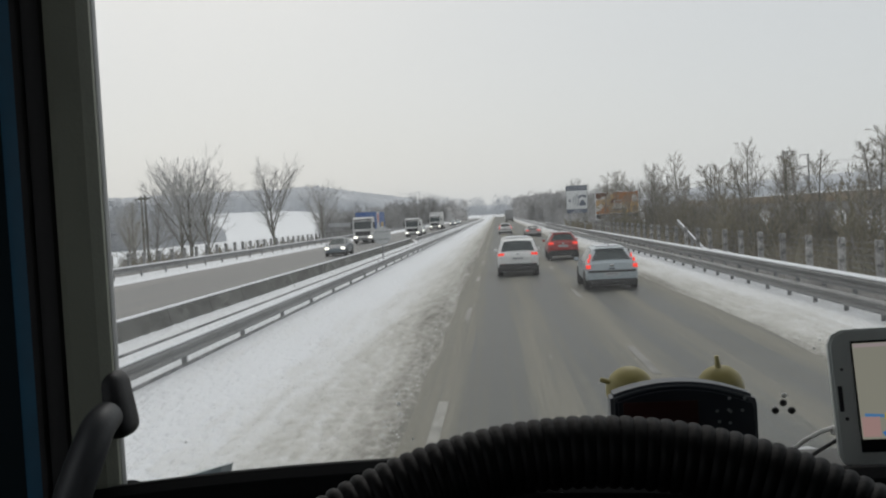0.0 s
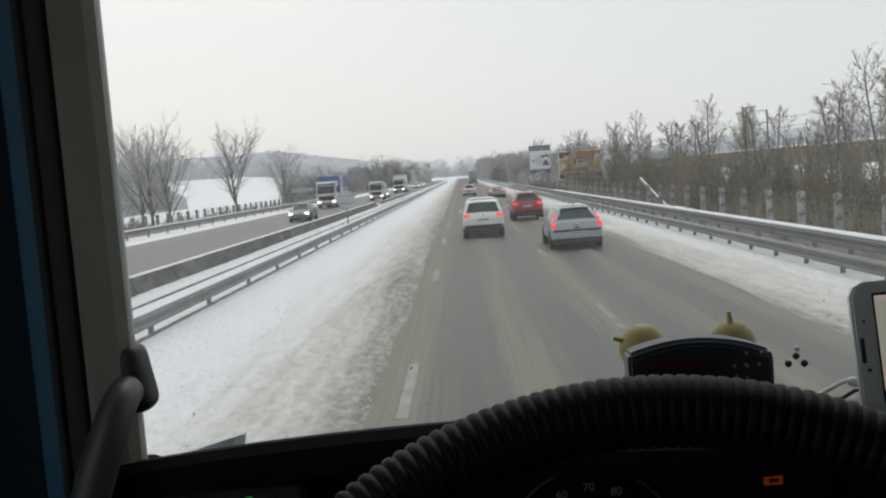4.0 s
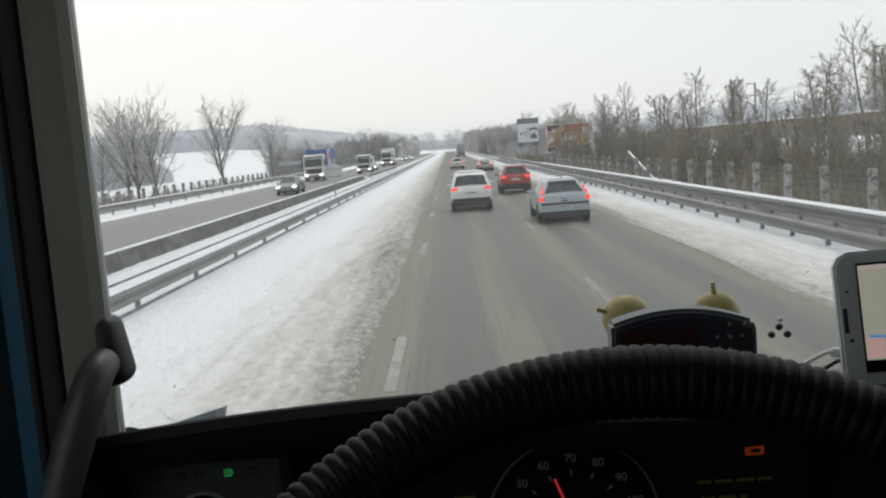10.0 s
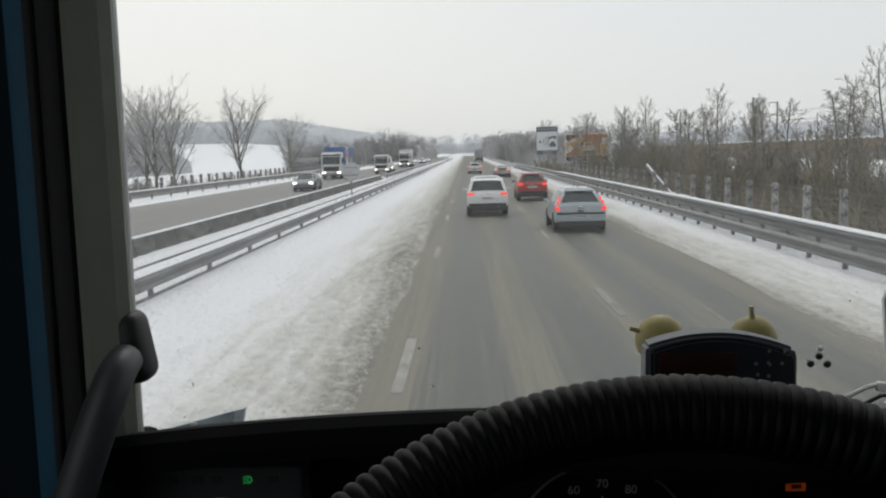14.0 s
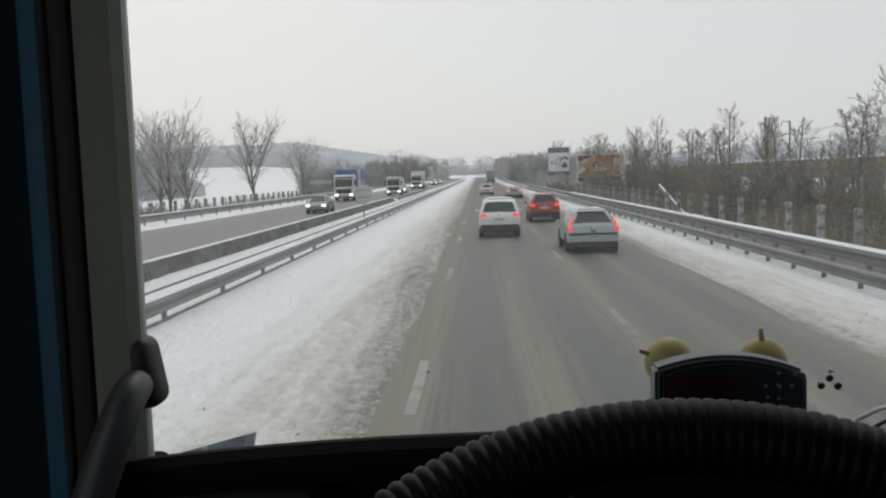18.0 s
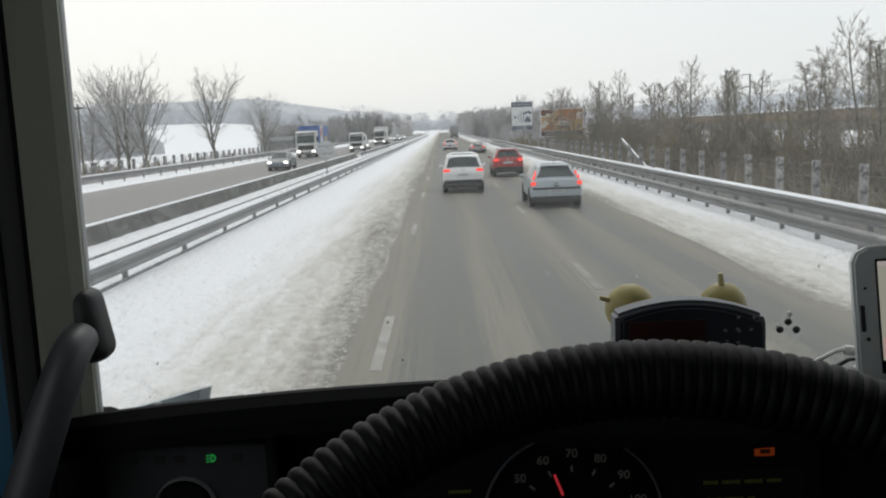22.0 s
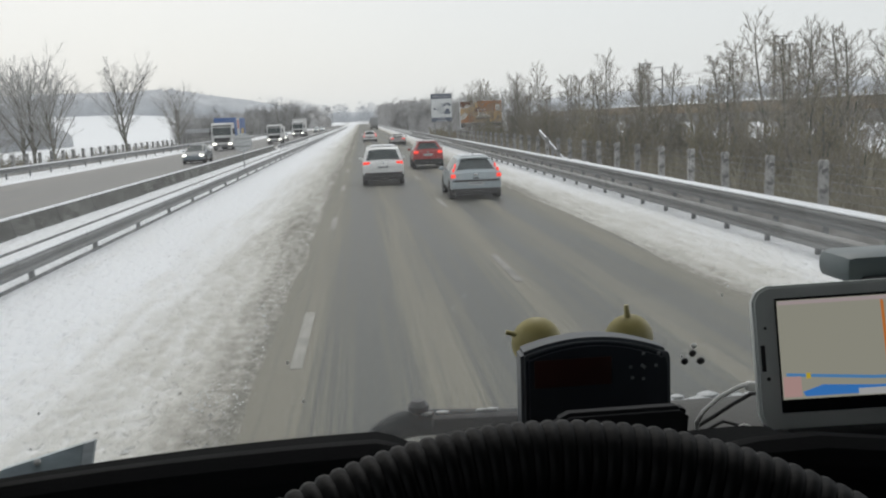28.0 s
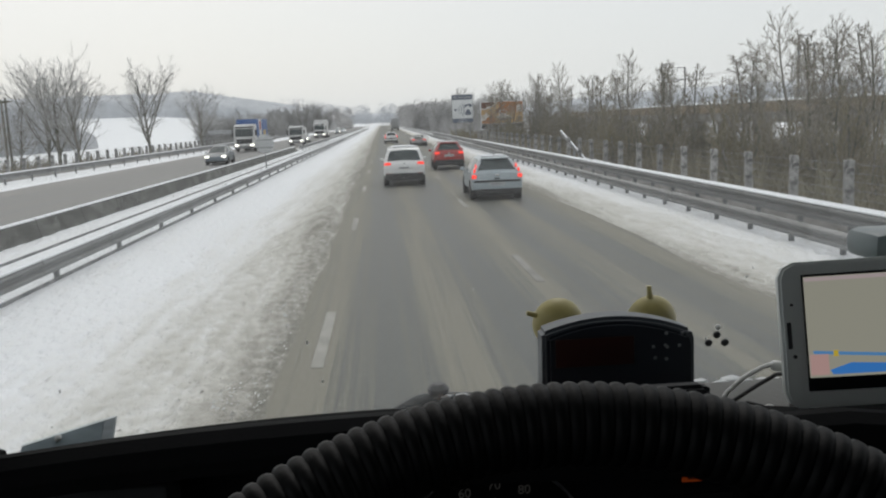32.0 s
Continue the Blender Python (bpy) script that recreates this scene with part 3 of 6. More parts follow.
def catenary_mast(x, y, side, zb=2.4, h=7.2):
    t = thing("catenary_mast", "grey steel railway mast with a cantilever arm", "railway mast", (x, y, zb), group="masts along the railway")
    bm = B()
    box(bm, (0, 0, h / 2), (0.2, 0.2, h), 0.02)
    part("pole", bm, GALVDARK, t)
    bm = B()
    cyl(bm, (0, 0, h - 0.1), (side * 1.3, 0, h - 0.1), 0.06, seg=6)
    cyl(bm, (side * 1.25, 0, h - 0.1), (side * 1.25, 0, h - 0.7), 0.05, seg=6)
    part("top_arm", bm, GALVDARK, t)
    bm = B()
    cyl(bm, (0, 0, h - 3.6), (side * 3.2, 0, h - 2.3), 0.05, seg=6)
    cyl(bm, (0, 0, h - 2.0), (side * 2.9, 0, h - 2.4), 0.035, seg=6)
    cyl(bm, (side * 1.2, 0, h - 3.1), (side * 3.4, 0, h - 3.3), 0.03, seg=6)
    part("cantilever", bm, GALVDARK, t)
    return t


for k in range(7):
    y = 84 + 42 * k
    catenary_mast(41.3, y, 1)
    catenary_mast(49.0, y + 12, -1)
wires = thing("contact_wires", "thin overhead wires between the railway masts", "cable")
for x in (43.9, 46.4):
    for z in (6.2, 7.3):
        bm = B()
        pts = []
        for k in range(60):
            y = 50 + 6 * k
            pts.append((x, y, z + (0.35 * (2 * ((y - 84) / 42 % 1) - 1) ** 2 if z > 7 else 0)))
        tube(bm, pts, 0.014, seg=4)
        part("wire", bm, GALVDARK, wires)


# ---------------------------------------------------------------- trees
def grow_tree(rng, h, trunk_r, trunk=1.0, stems=1, kids=(22, 7, 6, 5), angle=(60, 48, 46), ratio=(0.26, 0.45, 0.42, 0.4), start=(0.25, 0.2, 0.15, 0.1),
              rise=0.25, wob=0.10, thin=0.006, taper=0.75, lean=0.0):
    """Bare winter tree: returns the faces of trunk and limbs, and of fine twigs. trunk: how far up the main stem runs."""
    limbs, fine = ([], []), ([], [])

    def stick(store, a, b, r0, r1, sides):
        v, f = store
        r0, r1 = max(r0, thin), max(r1, thin * 0.7)
        d = (b - a).normalized()
        s = d.orthogonal().normalized()
        t = d.cross(s)
        i = len(v)
        for p, r in ((a, r0), (b, r1)):
            for k in range(sides):
                w = 2 * math.pi * k / sides
                v.append(p + (s * math.cos(w) + t * math.sin(w)) * r)
        for k in range(sides):
            f.append((i + k, i + (k + 1) % sides, i + sides + (k + 1) % sides, i + sides + k))

    def twig(p, d, length):
        v, f = fine
        s = d.cross(Vector((rng.uniform(-1, 1), rng.uniform(-1, 1), rng.uniform(-1, 1)))).normalized() * thin
        i = len(v)
        m = p + d * length * 0.5 + s * rng.uniform(-3, 3)
        v.extend((p - s, p + s, m + s * 0.7, m - s * 0.7, p + d * length + Vector((0, 0, 0.05 * length))))
        f.extend(((i, i + 1, i + 2, i + 3), (i + 3, i + 2, i + 4)))

    def branch(p, d, length, r, level):
        if level == 3:
            twig(p, d, length)
            return
        n = (7, 5, 3)[level]
        line = [(p, r)]
        for k in range(n):
            d = (d + Vector((rng.gauss(0, 1), rng.gauss(0, 1), rng.gauss(0, 0.6))) * wob * (0.35 if level == 0 else 1)).normalized()
            if level:
                d = (d + Vector((0, 0, rise / n * 2))).normalized()
            q = p + d * (length / n)
            r1 = r * (1 - 0.8 / n)
            stick(limbs if level < 2 else fine, p, q, r, r1, (7, 4, 3)[level])
            p, r = q, r1
            line.append((p, r, d))
        turn = rng.uniform(0, 6.28)
        for j in range(kids[level]):
            u = start[level] + (1 - start[level]) * (j + rng.random()) / kids[level]
            k = min(int(u * n), n - 1)
            (pa, ra), (pb, rb, dd) = line[k][:2], line[k + 1]
            turn += 2.4 + rng.uniform(-0.5, 0.5)
            side = Matrix.Rotation(turn, 3, dd) @ dd.orthogonal().normalized()
            if level < 3:
                an = radians((angle + (50,))[level] * rng.uniform(0.65, 1.25))
            nd = (dd * math.cos(an) + side * math.sin(an)).normalized()
            ln = (h if level == 0 else length) * ratio[level] * (1.15 - taper * (u - start[level]) / (1 - start[level])) * rng.uniform(0.65, 1.2)
            branch(pa.lerp(pb, u * n - k), nd, ln, (ra + rb) / 2 * rng.uniform(0.35, 0.6), level + 1)

    for k in range(stems):
        a = 6.28 * k / stems + rng.random()
        out = Vector((math.cos(a), math.sin(a), 0)) * lean * rng.uniform(0.3, 1.1)
        branch(out * 0.6 + Vector((0, 0, -0.4)), (Vector((0, 0, 1)) + out).normalized(), h * trunk * (1 if stems == 1 else rng.uniform(0.65, 1.05)), trunk_r, 0)
    return limbs, fine


class TreeKind:
    def __init__(self, seed, twigs=None, **kw):
        rng = random.Random(seed)
        limbs, fine = grow_tree(rng, **kw)
        self.trunk = bpy.data.meshes.new("trunk")
        self.trunk.from_pydata([tuple(v) for v in limbs[0]], [], limbs[1])
        self.trunk.materials.append(BARK)
        self.crown = bpy.data.meshes.new("crown")
        self.crown.from_pydata([tuple(v) for v in fine[0]], [], fine[1])
        self.crown.materials.append(twigs or TWIG)

    def plant(self, x, y, s=1.0, rz=0.0, label="bare winter tree with thin twigs", group="", z=None, name="tree"):
        t = thing(name, label, name, group=group)
        t.matrix_basis = Matrix.LocRotScale((x, y, height(x, y) if z is None else z), Euler((0, 0, rz)), (s, s, s))
        for n, me in (("trunk", self.trunk), ("crown", self.crown)):
            o = new(n, me)
            o.parent = t
        return t


# spreading limbs on a short stem; slender alders with short side branches; upright ashes; many-stemmed bushes; low shrubs
broad = [TreeKind(11 + k, PALETWIG, h=11, trunk_r=0.2, trunk=0.66, kids=(15, 11, 9, 7), angle=(36, 40, 44), ratio=(0.50, 0.42, 0.36, 0.42), start=(0.3, 0.15, 0.12, 0.1), rise=0.22, taper=0.4, thin=0.017) for k in range(3)]
alder = [TreeKind(31 + k, h=10, trunk_r=0.11, kids=(36, 11, 7, 6), angle=(62, 50, 48), ratio=(0.29, 0.42, 0.40, 0.42), start=(0.14, 0.12, 0.1, 0.1), rise=0.12, thin=0.016) for k in range(4)]
ash = [TreeKind(51 + k, h=11, trunk_r=0.11, kids=(28, 10, 7, 6), angle=(44, 44, 44), ratio=(0.40, 0.42, 0.38, 0.42), start=(0.15, 0.12, 0.1, 0.1), rise=0.2, thin=0.015) for k in range(3)]
bush = [TreeKind(61 + k, OLIVE, h=5, trunk_r=0.05, stems=11, lean=0.45, kids=(13, 7, 6, 5), angle=(34, 38, 42), ratio=(0.36, 0.42, 0.42, 0.42), start=(0.08, 0.1, 0.1, 0.1), rise=0.3, thin=0.014) for k in range(3)]
copse = [TreeKind(66 + k, COPSETWIG, h=8, trunk_r=0.11, stems=5, lean=0.34, kids=(18, 8, 7, 6), angle=(50, 48, 46), ratio=(0.34, 0.42, 0.42, 0.42), start=(0.03, 0.1, 0.1, 0.1), rise=0.2, taper=0.45, thin=0.036) for k in range(3)]
shrub = [TreeKind(71 + k, h=2.6, trunk_r=0.028, stems=7, lean=0.5, kids=(10, 6, 5, 4), angle=(38, 42, 44), ratio=(0.38, 0.45, 0.42, 0.42), start=(0.1, 0.1, 0.1, 0.1), rise=0.25, thin=0.012) for k in range(3)]

rt = random.Random(5)
L_TREES = [(broad, 0, -36.5, 101, 1.32), (broad, 1, -39.5, 106, 1.25), (broad, 2, -33.6, 99, 1.1), (broad, 2, -30.8, 118, 1.28), (broad, 1, -29.0, 142, 1.0),
           (ash, 0, -44, 108, 0.85), (ash, 2, -50, 116, 0.85), (broad, 0, -56, 128, 0.85), (ash, 1, -47, 92, 0.8)]
for kinds, i, x, y, s in L_TREES:
    kinds[i].plant(x, y, s, rt.uniform(0, 6), "tall bare tree with fine grey twigs beyond the opposite lanes", "trees left of the motorway")
for k in range(20):
    shrub[k % 3].plant(-29 - rt.uniform(0, 22), 66 + k * 3.4 + rt.uniform(-2, 2), rt.uniform(0.8, 1.4), rt.uniform(0, 6), "bare frosted shrub behind the fence", "shrubs left of the motorway", name="shrub")
# the dark round copse at the foot of the snowy field, thinning towards the bend
for k in range(26):
    y = 196 + 62 * rt.random()
    x = -25.5 - (y - 150) * 0.07 - rt.random() ** 1.3 * 17
    copse[k % 3].plant(x, y, rt.uniform(0.75, 1.08), rt.uniform(0, 6), "bushy bare tree in a copse beside the snowy field", "copse left of the motorway")
for k in range(20):
    y = 300 + 110 * rt.random()
    copse[k % 3].plant(-25 - rt.random() * 16, y, rt.uniform(1.0, 1.4), rt.uniform(0, 6), "bushy bare tree beside the far opposite lanes", "copse left of the motorway")

R_TREES = [(alder, 0, 30.5, 60, 1.0), (alder, 1, 27.0, 63, 0.9), (alder, 2, 32.5, 56, 1.0), (alder, 3, 24.0, 66, 0.85), (ash, 0, 34.0, 62, 0.95), (alder, 1, 36.0, 68, 1.0), (ash, 2, 29.0, 54, 0.85),
           (alder, 2, 21.0, 74, 0.85), (alder, 0, 27.5, 80, 0.95), (ash, 1, 24.0, 84, 0.95), (alder, 3, 30.0, 92, 1.0), (alder, 1, 19.5, 90, 0.8), (alder, 0, 24.5, 100, 0.95), (ash, 2, 33.5, 76, 0.95),
           (ash, 0, 22.5, 46, 0.85), (alder, 3, 25.5, 50, 0.9), (ash, 1, 26.5, 45, 0.8), (ash, 2, 37, 58, 0.9), (ash, 0, 17.5, 70, 0.7), (alder, 2, 16.5, 82, 0.7), (ash, 1, 18.5, 104, 0.85),
           (alder, 0, 17.2, 114, 0.85), (ash, 2, 21.5, 118, 0.95), (alder, 3, 16.0, 128, 0.85), (ash, 0, 24.0, 112, 1.0), (alder, 1, 28.0, 110, 1.0), (ash, 1, 20.5, 62, 0.75), (alder, 2, 30.0, 70, 0.95), (broad, 1, 24.5, 130, 0.9), (ash, 2, 19.0, 136, 0.95)]
for kinds, i, x, y, s in R_TREES:
    kinds[i].plant(x, y, s, rt.uniform(0, 6), "slender bare tree with fine twigs behind the bridge fence", "trees right of the motorway")
for k in range(20):
    y = 150 + 90 * rt.random()
    x = 14.5 + (y - 100) * 0.04 + rt.random() * 14
    (broad if k % 4 else ash)[k % 3].plant(x, y, rt.uniform(0.8, 1.08), rt.uniform(0, 6), "bare tree beside the motorway ahead", "trees right of the motorway")
for k in range(24):
    y = 250 + 190 * rt.random()
    copse[k % 3].plant(15 + rt.random() * 22, y, rt.uniform(1.15, 1.6), rt.uniform(0, 6), "bushy bare tree beside the motorway ahead", "trees right of the motorway")
for k in range(64):
    y = 30 + 1.9 * k + rt.uniform(-1.5, 1.5)
    x = min(14.5 + rt.uniform(0, 12) + max(0, y - 90) * 0.06, 0.52 * y + 2)
    (bush if y > 100 or k % 3 else shrub)[k % 3].plant(max(x, 13.8), y, rt.uniform(0.75, 1.2), rt.uniform(0, 6), "bare olive-brown bush behind the bridge fence", "bushes right of the motorway", name="bush")


def thicket(name, label, spots, count, material, hmin, hmax, seed, w=0.02):
    """Countless thin stems and twigs in tufts."""
    rng = random.Random(seed)
    v, f = [], []
    for _ in range(count):
        x, y = spots(rng)
        z = height(x, y) - 0.1
        h = rng.uniform(hmin, hmax)
        for s in range(9):
            a = rng.uniform(0, 6.28)
            q = rng.uniform(0.1, 0.9)
            bx, by = x + rng.gauss(0, 0.5), y + rng.gauss(0, 0.5)
            hh = h * rng.uniform(0.5, 1.0)
            tx, ty = bx + math.cos(a) * hh * q * 0.5, by + math.sin(a) * hh * q * 0.5
            i = len(v)
            ww = w * (0.6 + y / 90)
            v += [(bx - ww, by, z), (bx + ww, by + ww, z), ((bx + tx) / 2 + rng.gauss(0, 0.03 * h), (by + ty) / 2, z + hh * 0.6), (tx, ty, z + hh)]
            f += [(i, i + 1, i + 2), (i + 1, i + 2, i + 3)]
            for _k in range(2):
                j = len(v)
                px, py, pz = (bx + tx) / 2, (by + ty) / 2, z + hh * rng.uniform(0.35, 0.8)
                b2 = rng.uniform(0, 6.28)
                l2 = hh * 0.35
                v += [(px, py, pz), (px + ww, py, pz + ww), (px + math.cos(b2) * l2, py + math.sin(b2) * l2, pz + l2 * 0.7)]
                f += [(j, j + 1, j + 2)]
    ob = raw(name, v, f, material)
    return tagged(ob, label, "undergrowth", kind="stuff")


def right_spots(rng):
    y = 20 + 150 * rng.random() ** 1.25
    return 13.5 + rng.random() * min(27.0, 4 + y * 0.42), y


thicket("undergrowth", "brown and olive bare undergrowth on the bank", right_spots, 4600, SCRUB, 0.8, 2.9, 3, 0.028)
thicket("undergrowth", "bare brown scrub beyond the opposite lanes", lambda r: (-27.5 - abs(r.gauss(0, 9)), r.uniform(40, 135)), 1300, SCRUB, 0.8, 2.3, 4, 0.026)
thicket("dead_grass", "frosted brown tufts between the rails of the median", lambda r: (-7.75 + r.gauss(0, 0.35), r.uniform(22, 130)), 70, SCRUB, 0.2, 0.5, 16, 0.007)
thicket("dead_grass", "dry grass stalks poking through the snow", lambda r: (9.35 + r.gauss(0, 0.25), r.uniform(8, 120)), 90, SCRUB, 0.25, 0.6, 6, 0.006)


def far_wood(name, label, spots, count, material, hmin, hmax, seed, leaf, flakes=110):
    """Far woods: crowns of many small ragged flakes."""
    rng = random.Random(seed)
    v, f = [], []
    for _ in range(count):
        x, y = spots(rng)
        z, h = height(x, y), rng.uniform(hmin, hmax)
        r = h * rng.uniform(0.22, 0.38)
        for k in range(flakes):
            u, a = rng.random(), rng.uniform(0, 6.28)
            zz = z + h * (0.02 + 0.98 * u)
            rr = r * math.sqrt(max(0.08, 1 - (1.55 * u - 0.6) ** 2)) * math.sqrt(rng.random())
            c = Vector((x + rr * math.cos(a), y + rr * math.sin(a), zz))
            i = len(v)
            for _j in range(3):
                v.append(tuple(c + Vector((rng.gauss(0, 1), rng.gauss(0, 1), rng.gauss(0, 1.2))) * leaf * h))
            f.append((i, i + 1, i + 2))
    ob = raw(name, v, f, material)
    return tagged(ob, label, "woods", kind="stuff")


def canopy(name, label, x0, x1, y0, y1, h, step, seed, soft=(60, 22), material=None, grain=1.0):
    """The closed crowns of a distant wood: a bumpy roof of treetops with ragged edges down to the ground."""
    xs, ys = steps((x0, x1, step)), steps((y0, y1, step * 1.6))

    def fz(x, y):
        base = min((x - x0) / soft[0], (x1 - x) / soft[0], (y - y0) / soft[1], (y1 - y) / soft[1])
        edge = base + 0.45 * fbm(x, y, 0.018 * grain, seed) * min(1.0, 3 * base) - 0.03
        crown = 0.78 + 0.16 * fbm(x, y, 0.05, seed) + 0.17 * noise.noise(Vector((x * 0.33 * grain, y * 0.33 * grain, seed))) + 0.10 * noise.noise(Vector((x * 0.9 * grain, y * 0.9 * grain, seed)))
        return height(x, y) + h * smooth01(-0.15, 0.42, edge) * crown - 15 * (1 - smooth01(0.0, 0.07, edge))

    ob = sheet(name, xs, ys, fz, material or HAZEHILLWOOD, label, "stuff")
    ob["category"] = "woods"
    return ob


# woods that fade with distance only through their haze-tinted colours
far_wood("far_woods", "hazy bare trees where the road vanishes", lambda r: (-64 + r.uniform(0, 46), r.uniform(420, 560)), 130, HAZEWOOD, 8, 12, 9, 0.022, 190)
far_wood("far_woods", "hazy bare trees beside the vanishing road", lambda r: (15 + r.expovariate(0.09), r.uniform(430, 760)), 130, HAZEWOOD, 11, 17, 10, 0.022, 190)
far_wood("far_woods", "bare grey hedge behind the railway viaduct", lambda r: (56 + r.uniform(0, 14), r.uniform(70, 330)), 170, HAZEWOOD, 4.5, 7.0, 13, 0.03, 130)
far_wood("far_woods", "bare brown-grey hedge along the railway", lambda r: (17 + r.uniform(0, 20), r.uniform(150, 330)), 170, HAZEWOOD, 4, 7, 12, 0.024, 170)
canopy("far_woods", "low hazy wood where the road vanishes", -75, -19, 430, 600, 8.5, 1.3, 6.0, (9, 9), HAZEWOOD, 1.5)
canopy("far_woods", "low hazy wood beyond the vanishing road", 19, 70, 450, 800, 9.5, 1.3, 4.0, (9, 9), HAZEWOOD, 1.5)
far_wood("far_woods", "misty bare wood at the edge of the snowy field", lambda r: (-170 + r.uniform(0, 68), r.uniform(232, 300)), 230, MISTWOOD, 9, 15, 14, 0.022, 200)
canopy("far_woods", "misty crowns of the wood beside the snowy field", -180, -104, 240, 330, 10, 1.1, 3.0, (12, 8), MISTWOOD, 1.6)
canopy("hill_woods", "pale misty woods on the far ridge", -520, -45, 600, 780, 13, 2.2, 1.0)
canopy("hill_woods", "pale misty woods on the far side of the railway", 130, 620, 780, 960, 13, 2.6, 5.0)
far_wood("far_woods", "misty trees closing the far end of the road", lambda r: (r.uniform(-95, 110), r.uniform(840, 900)), 190, HAZEHILLWOOD, 11, 21, 17, 0.022, 120)
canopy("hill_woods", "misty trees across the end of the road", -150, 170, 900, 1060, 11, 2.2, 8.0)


# ---------------------------------------------------------------- truck cab
# shell round the driver's place
def slab(name, c, s, material, label, bevel=0.01):
    bm = B()
    box(bm, c, s, bevel)
    ob = part(name, bm, material)
    return tagged(ob, label, "cab wall", kind="structure")


slab("cab_ceiling", (0.75, -0.35, 3.62), (2.5, 2.1, 0.06), DARKPL, "dark cab ceiling")
slab("cab_wall_back", (0.75, -1.37, 1.85), (2.5, 0.06, 3.6), DARKPL, "dark rear wall of the cab")
slab("cab_wall_right", (1.97, -0.35, 1.20), (0.06, 2.1, 2.4), DARKPL, "dark right door below its window")
slab("cab_wall_right_rear", (1.97, -0.95, 3.03), (0.06, 0.9, 1.26), DARKPL, "dark right wall behind the door window")
slab("cab_wall_right_front", (1.97, 0.62, 3.03), (0.06, 0.16, 1.26), DARKPL, "dark right pillar before the door window")
slab("cab_wall_right_top", (1.97, 0.02, 3.5), (0.06, 1.04, 0.3), DARKPL, "dark right wall above the door window")
slab("cab_floor", (0.75, -0.3, 1.3), (2.4, 2.0, 0.06), DARKPL, "dark cab floor")
slab("cab_wall_left", (-0.47, -0.35, 1.20), (0.06, 2.04, 2.4), BLACKPL, "black door lining below the side window")
slab("cab_wall_left_rear", (-0.47, -0.95, 3.03), (0.06, 0.84, 1.26), BLACKPL, "black wall behind the driver's side window")
slab("cab_wall_left_front", (-0.47, 0.50, 3.03), (0.06, 0.30, 1.26), BLACKPL, "black door frame before the side window")
slab("cab_wall_left_top", (-0.47, -0.09, 3.45), (0.06, 0.88, 0.42), BLACKPL, "black door frame above the side window")
slab("cab_wall_front", (0.76, 0.93, 1.20), (2.36, 0.06, 2.4), DARKPL, "dark front wall below the windscreen")
slab("windscreen_header", (0.75, 0.60, 3.52), (2.36, 0.2, 0.2), DARKPL, "dark header above the windscreen")

pil = thing("windscreen_pillar", "grey-trimmed windscreen pillar with a black door seal", "pillar", kind="structure")
bm = B()
prism(bm, [(-0.2405, 0), (-0.2385, 0.010), (-0.232, 0.014), (-0.213, 0.012), (-0.2075, 0.004), (-0.2095, -0.004), (-0.231, -0.05), (-0.2405, -0.05)], 2.605, 3.5)
bmesh.ops.transform(bm, matrix=Matrix(((1, 0, 0, 0), (0, 0, -1, 0.60), (0, 1, 0, 0), (0, 0, 0, 1))), verts=bm.verts[:])
part("trim", bm, PILLAR, pil, "light grey inner trim")
bm = B()
box(bm, (-0.225, 0.62, 2.45), (0.031, 0.05, 0.309), 0.006)
part("lower_trim", bm, DASHMAT, pil, "black lower end of the pillar")
bm = B()
box(bm, (-0.2155, 0.614, 2.95), (0.0085, 0.008, 1.1), 0.002)
part("glass_edge", bm, mat("pale_glass_edge", (0.5, 0.51, 0.5), 0.5), pil, "pale edge of the windscreen rubber")
bm = B()
for x, w, y in ((-0.2495, 0.017, 0.615), (-0.260, 0.006, 0.612)):
    box(bm, (x, y, 2.93), (w, 0.05, 1.2), 0.006)
part("door_seal", bm, RUBBER, pil)
bm = B()
box(bm, (-0.2725, 0.602, 2.8), (0.0175, 0.008, 1.3), 0.003)
part("blue_strip", bm, BLUE, pil, "dark blue strip of the door frame")
bm = B()
box(bm, (-0.386, 0.634, 2.55), (0.240, 0.04, 1.9), 0.01)
part("door_edge", bm, NAVY, pil, "navy-black edge of the door")

# grab handle on the pillar
gh = thing("grab_handle", "dark grey plastic grab handle on the windscreen pillar", "handle")
def spline(pts, n=6):
    """Points of a smooth line through the given ones."""
    out, p = [], [Vector(q) for q in pts]
    for i in range(len(p) - 1):
        a, b, c, d = p[max(i - 1, 0)], p[i], p[i + 1], p[min(i + 2, len(p) - 1)]
        for k in range(n):
            t = k / n
            out.append(0.5 * (2 * b + (c - a) * t + (2 * a - 5 * b + 4 * c - d) * t * t + (3 * b - a - 3 * c + d) * t ** 3))
    return out + [p[-1]]


bm = B()
tube(bm, spline([(-0.208, 0.585, 2.668), (-0.2075, 0.568, 2.663), (-0.212, 0.558, 2.646), (-0.221, 0.552, 2.620), (-0.231, 0.548, 2.590), (-0.246, 0.546, 2.550), (-0.262, 0.546, 2.49), (-0.272, 0.55, 2.42)]),
     [0.0112 + 0.0016 * min(1, k / 12) for k in range(43)], 18)
part("grip", bm, mat("handle_grey", (0.055, 0.058, 0.062), 0.5, vary=0.12, scale=25, bump=0.1, bscale=400), gh)
bm = B()
box(bm, (-0.2085, 0.602, 2.673), (0.022, 0.028, 0.050), 0.0095, Matrix.Rotation(radians(-10), 4, "Y"), 4)
part("mounting_cap", bm, BLACKPL, gh)

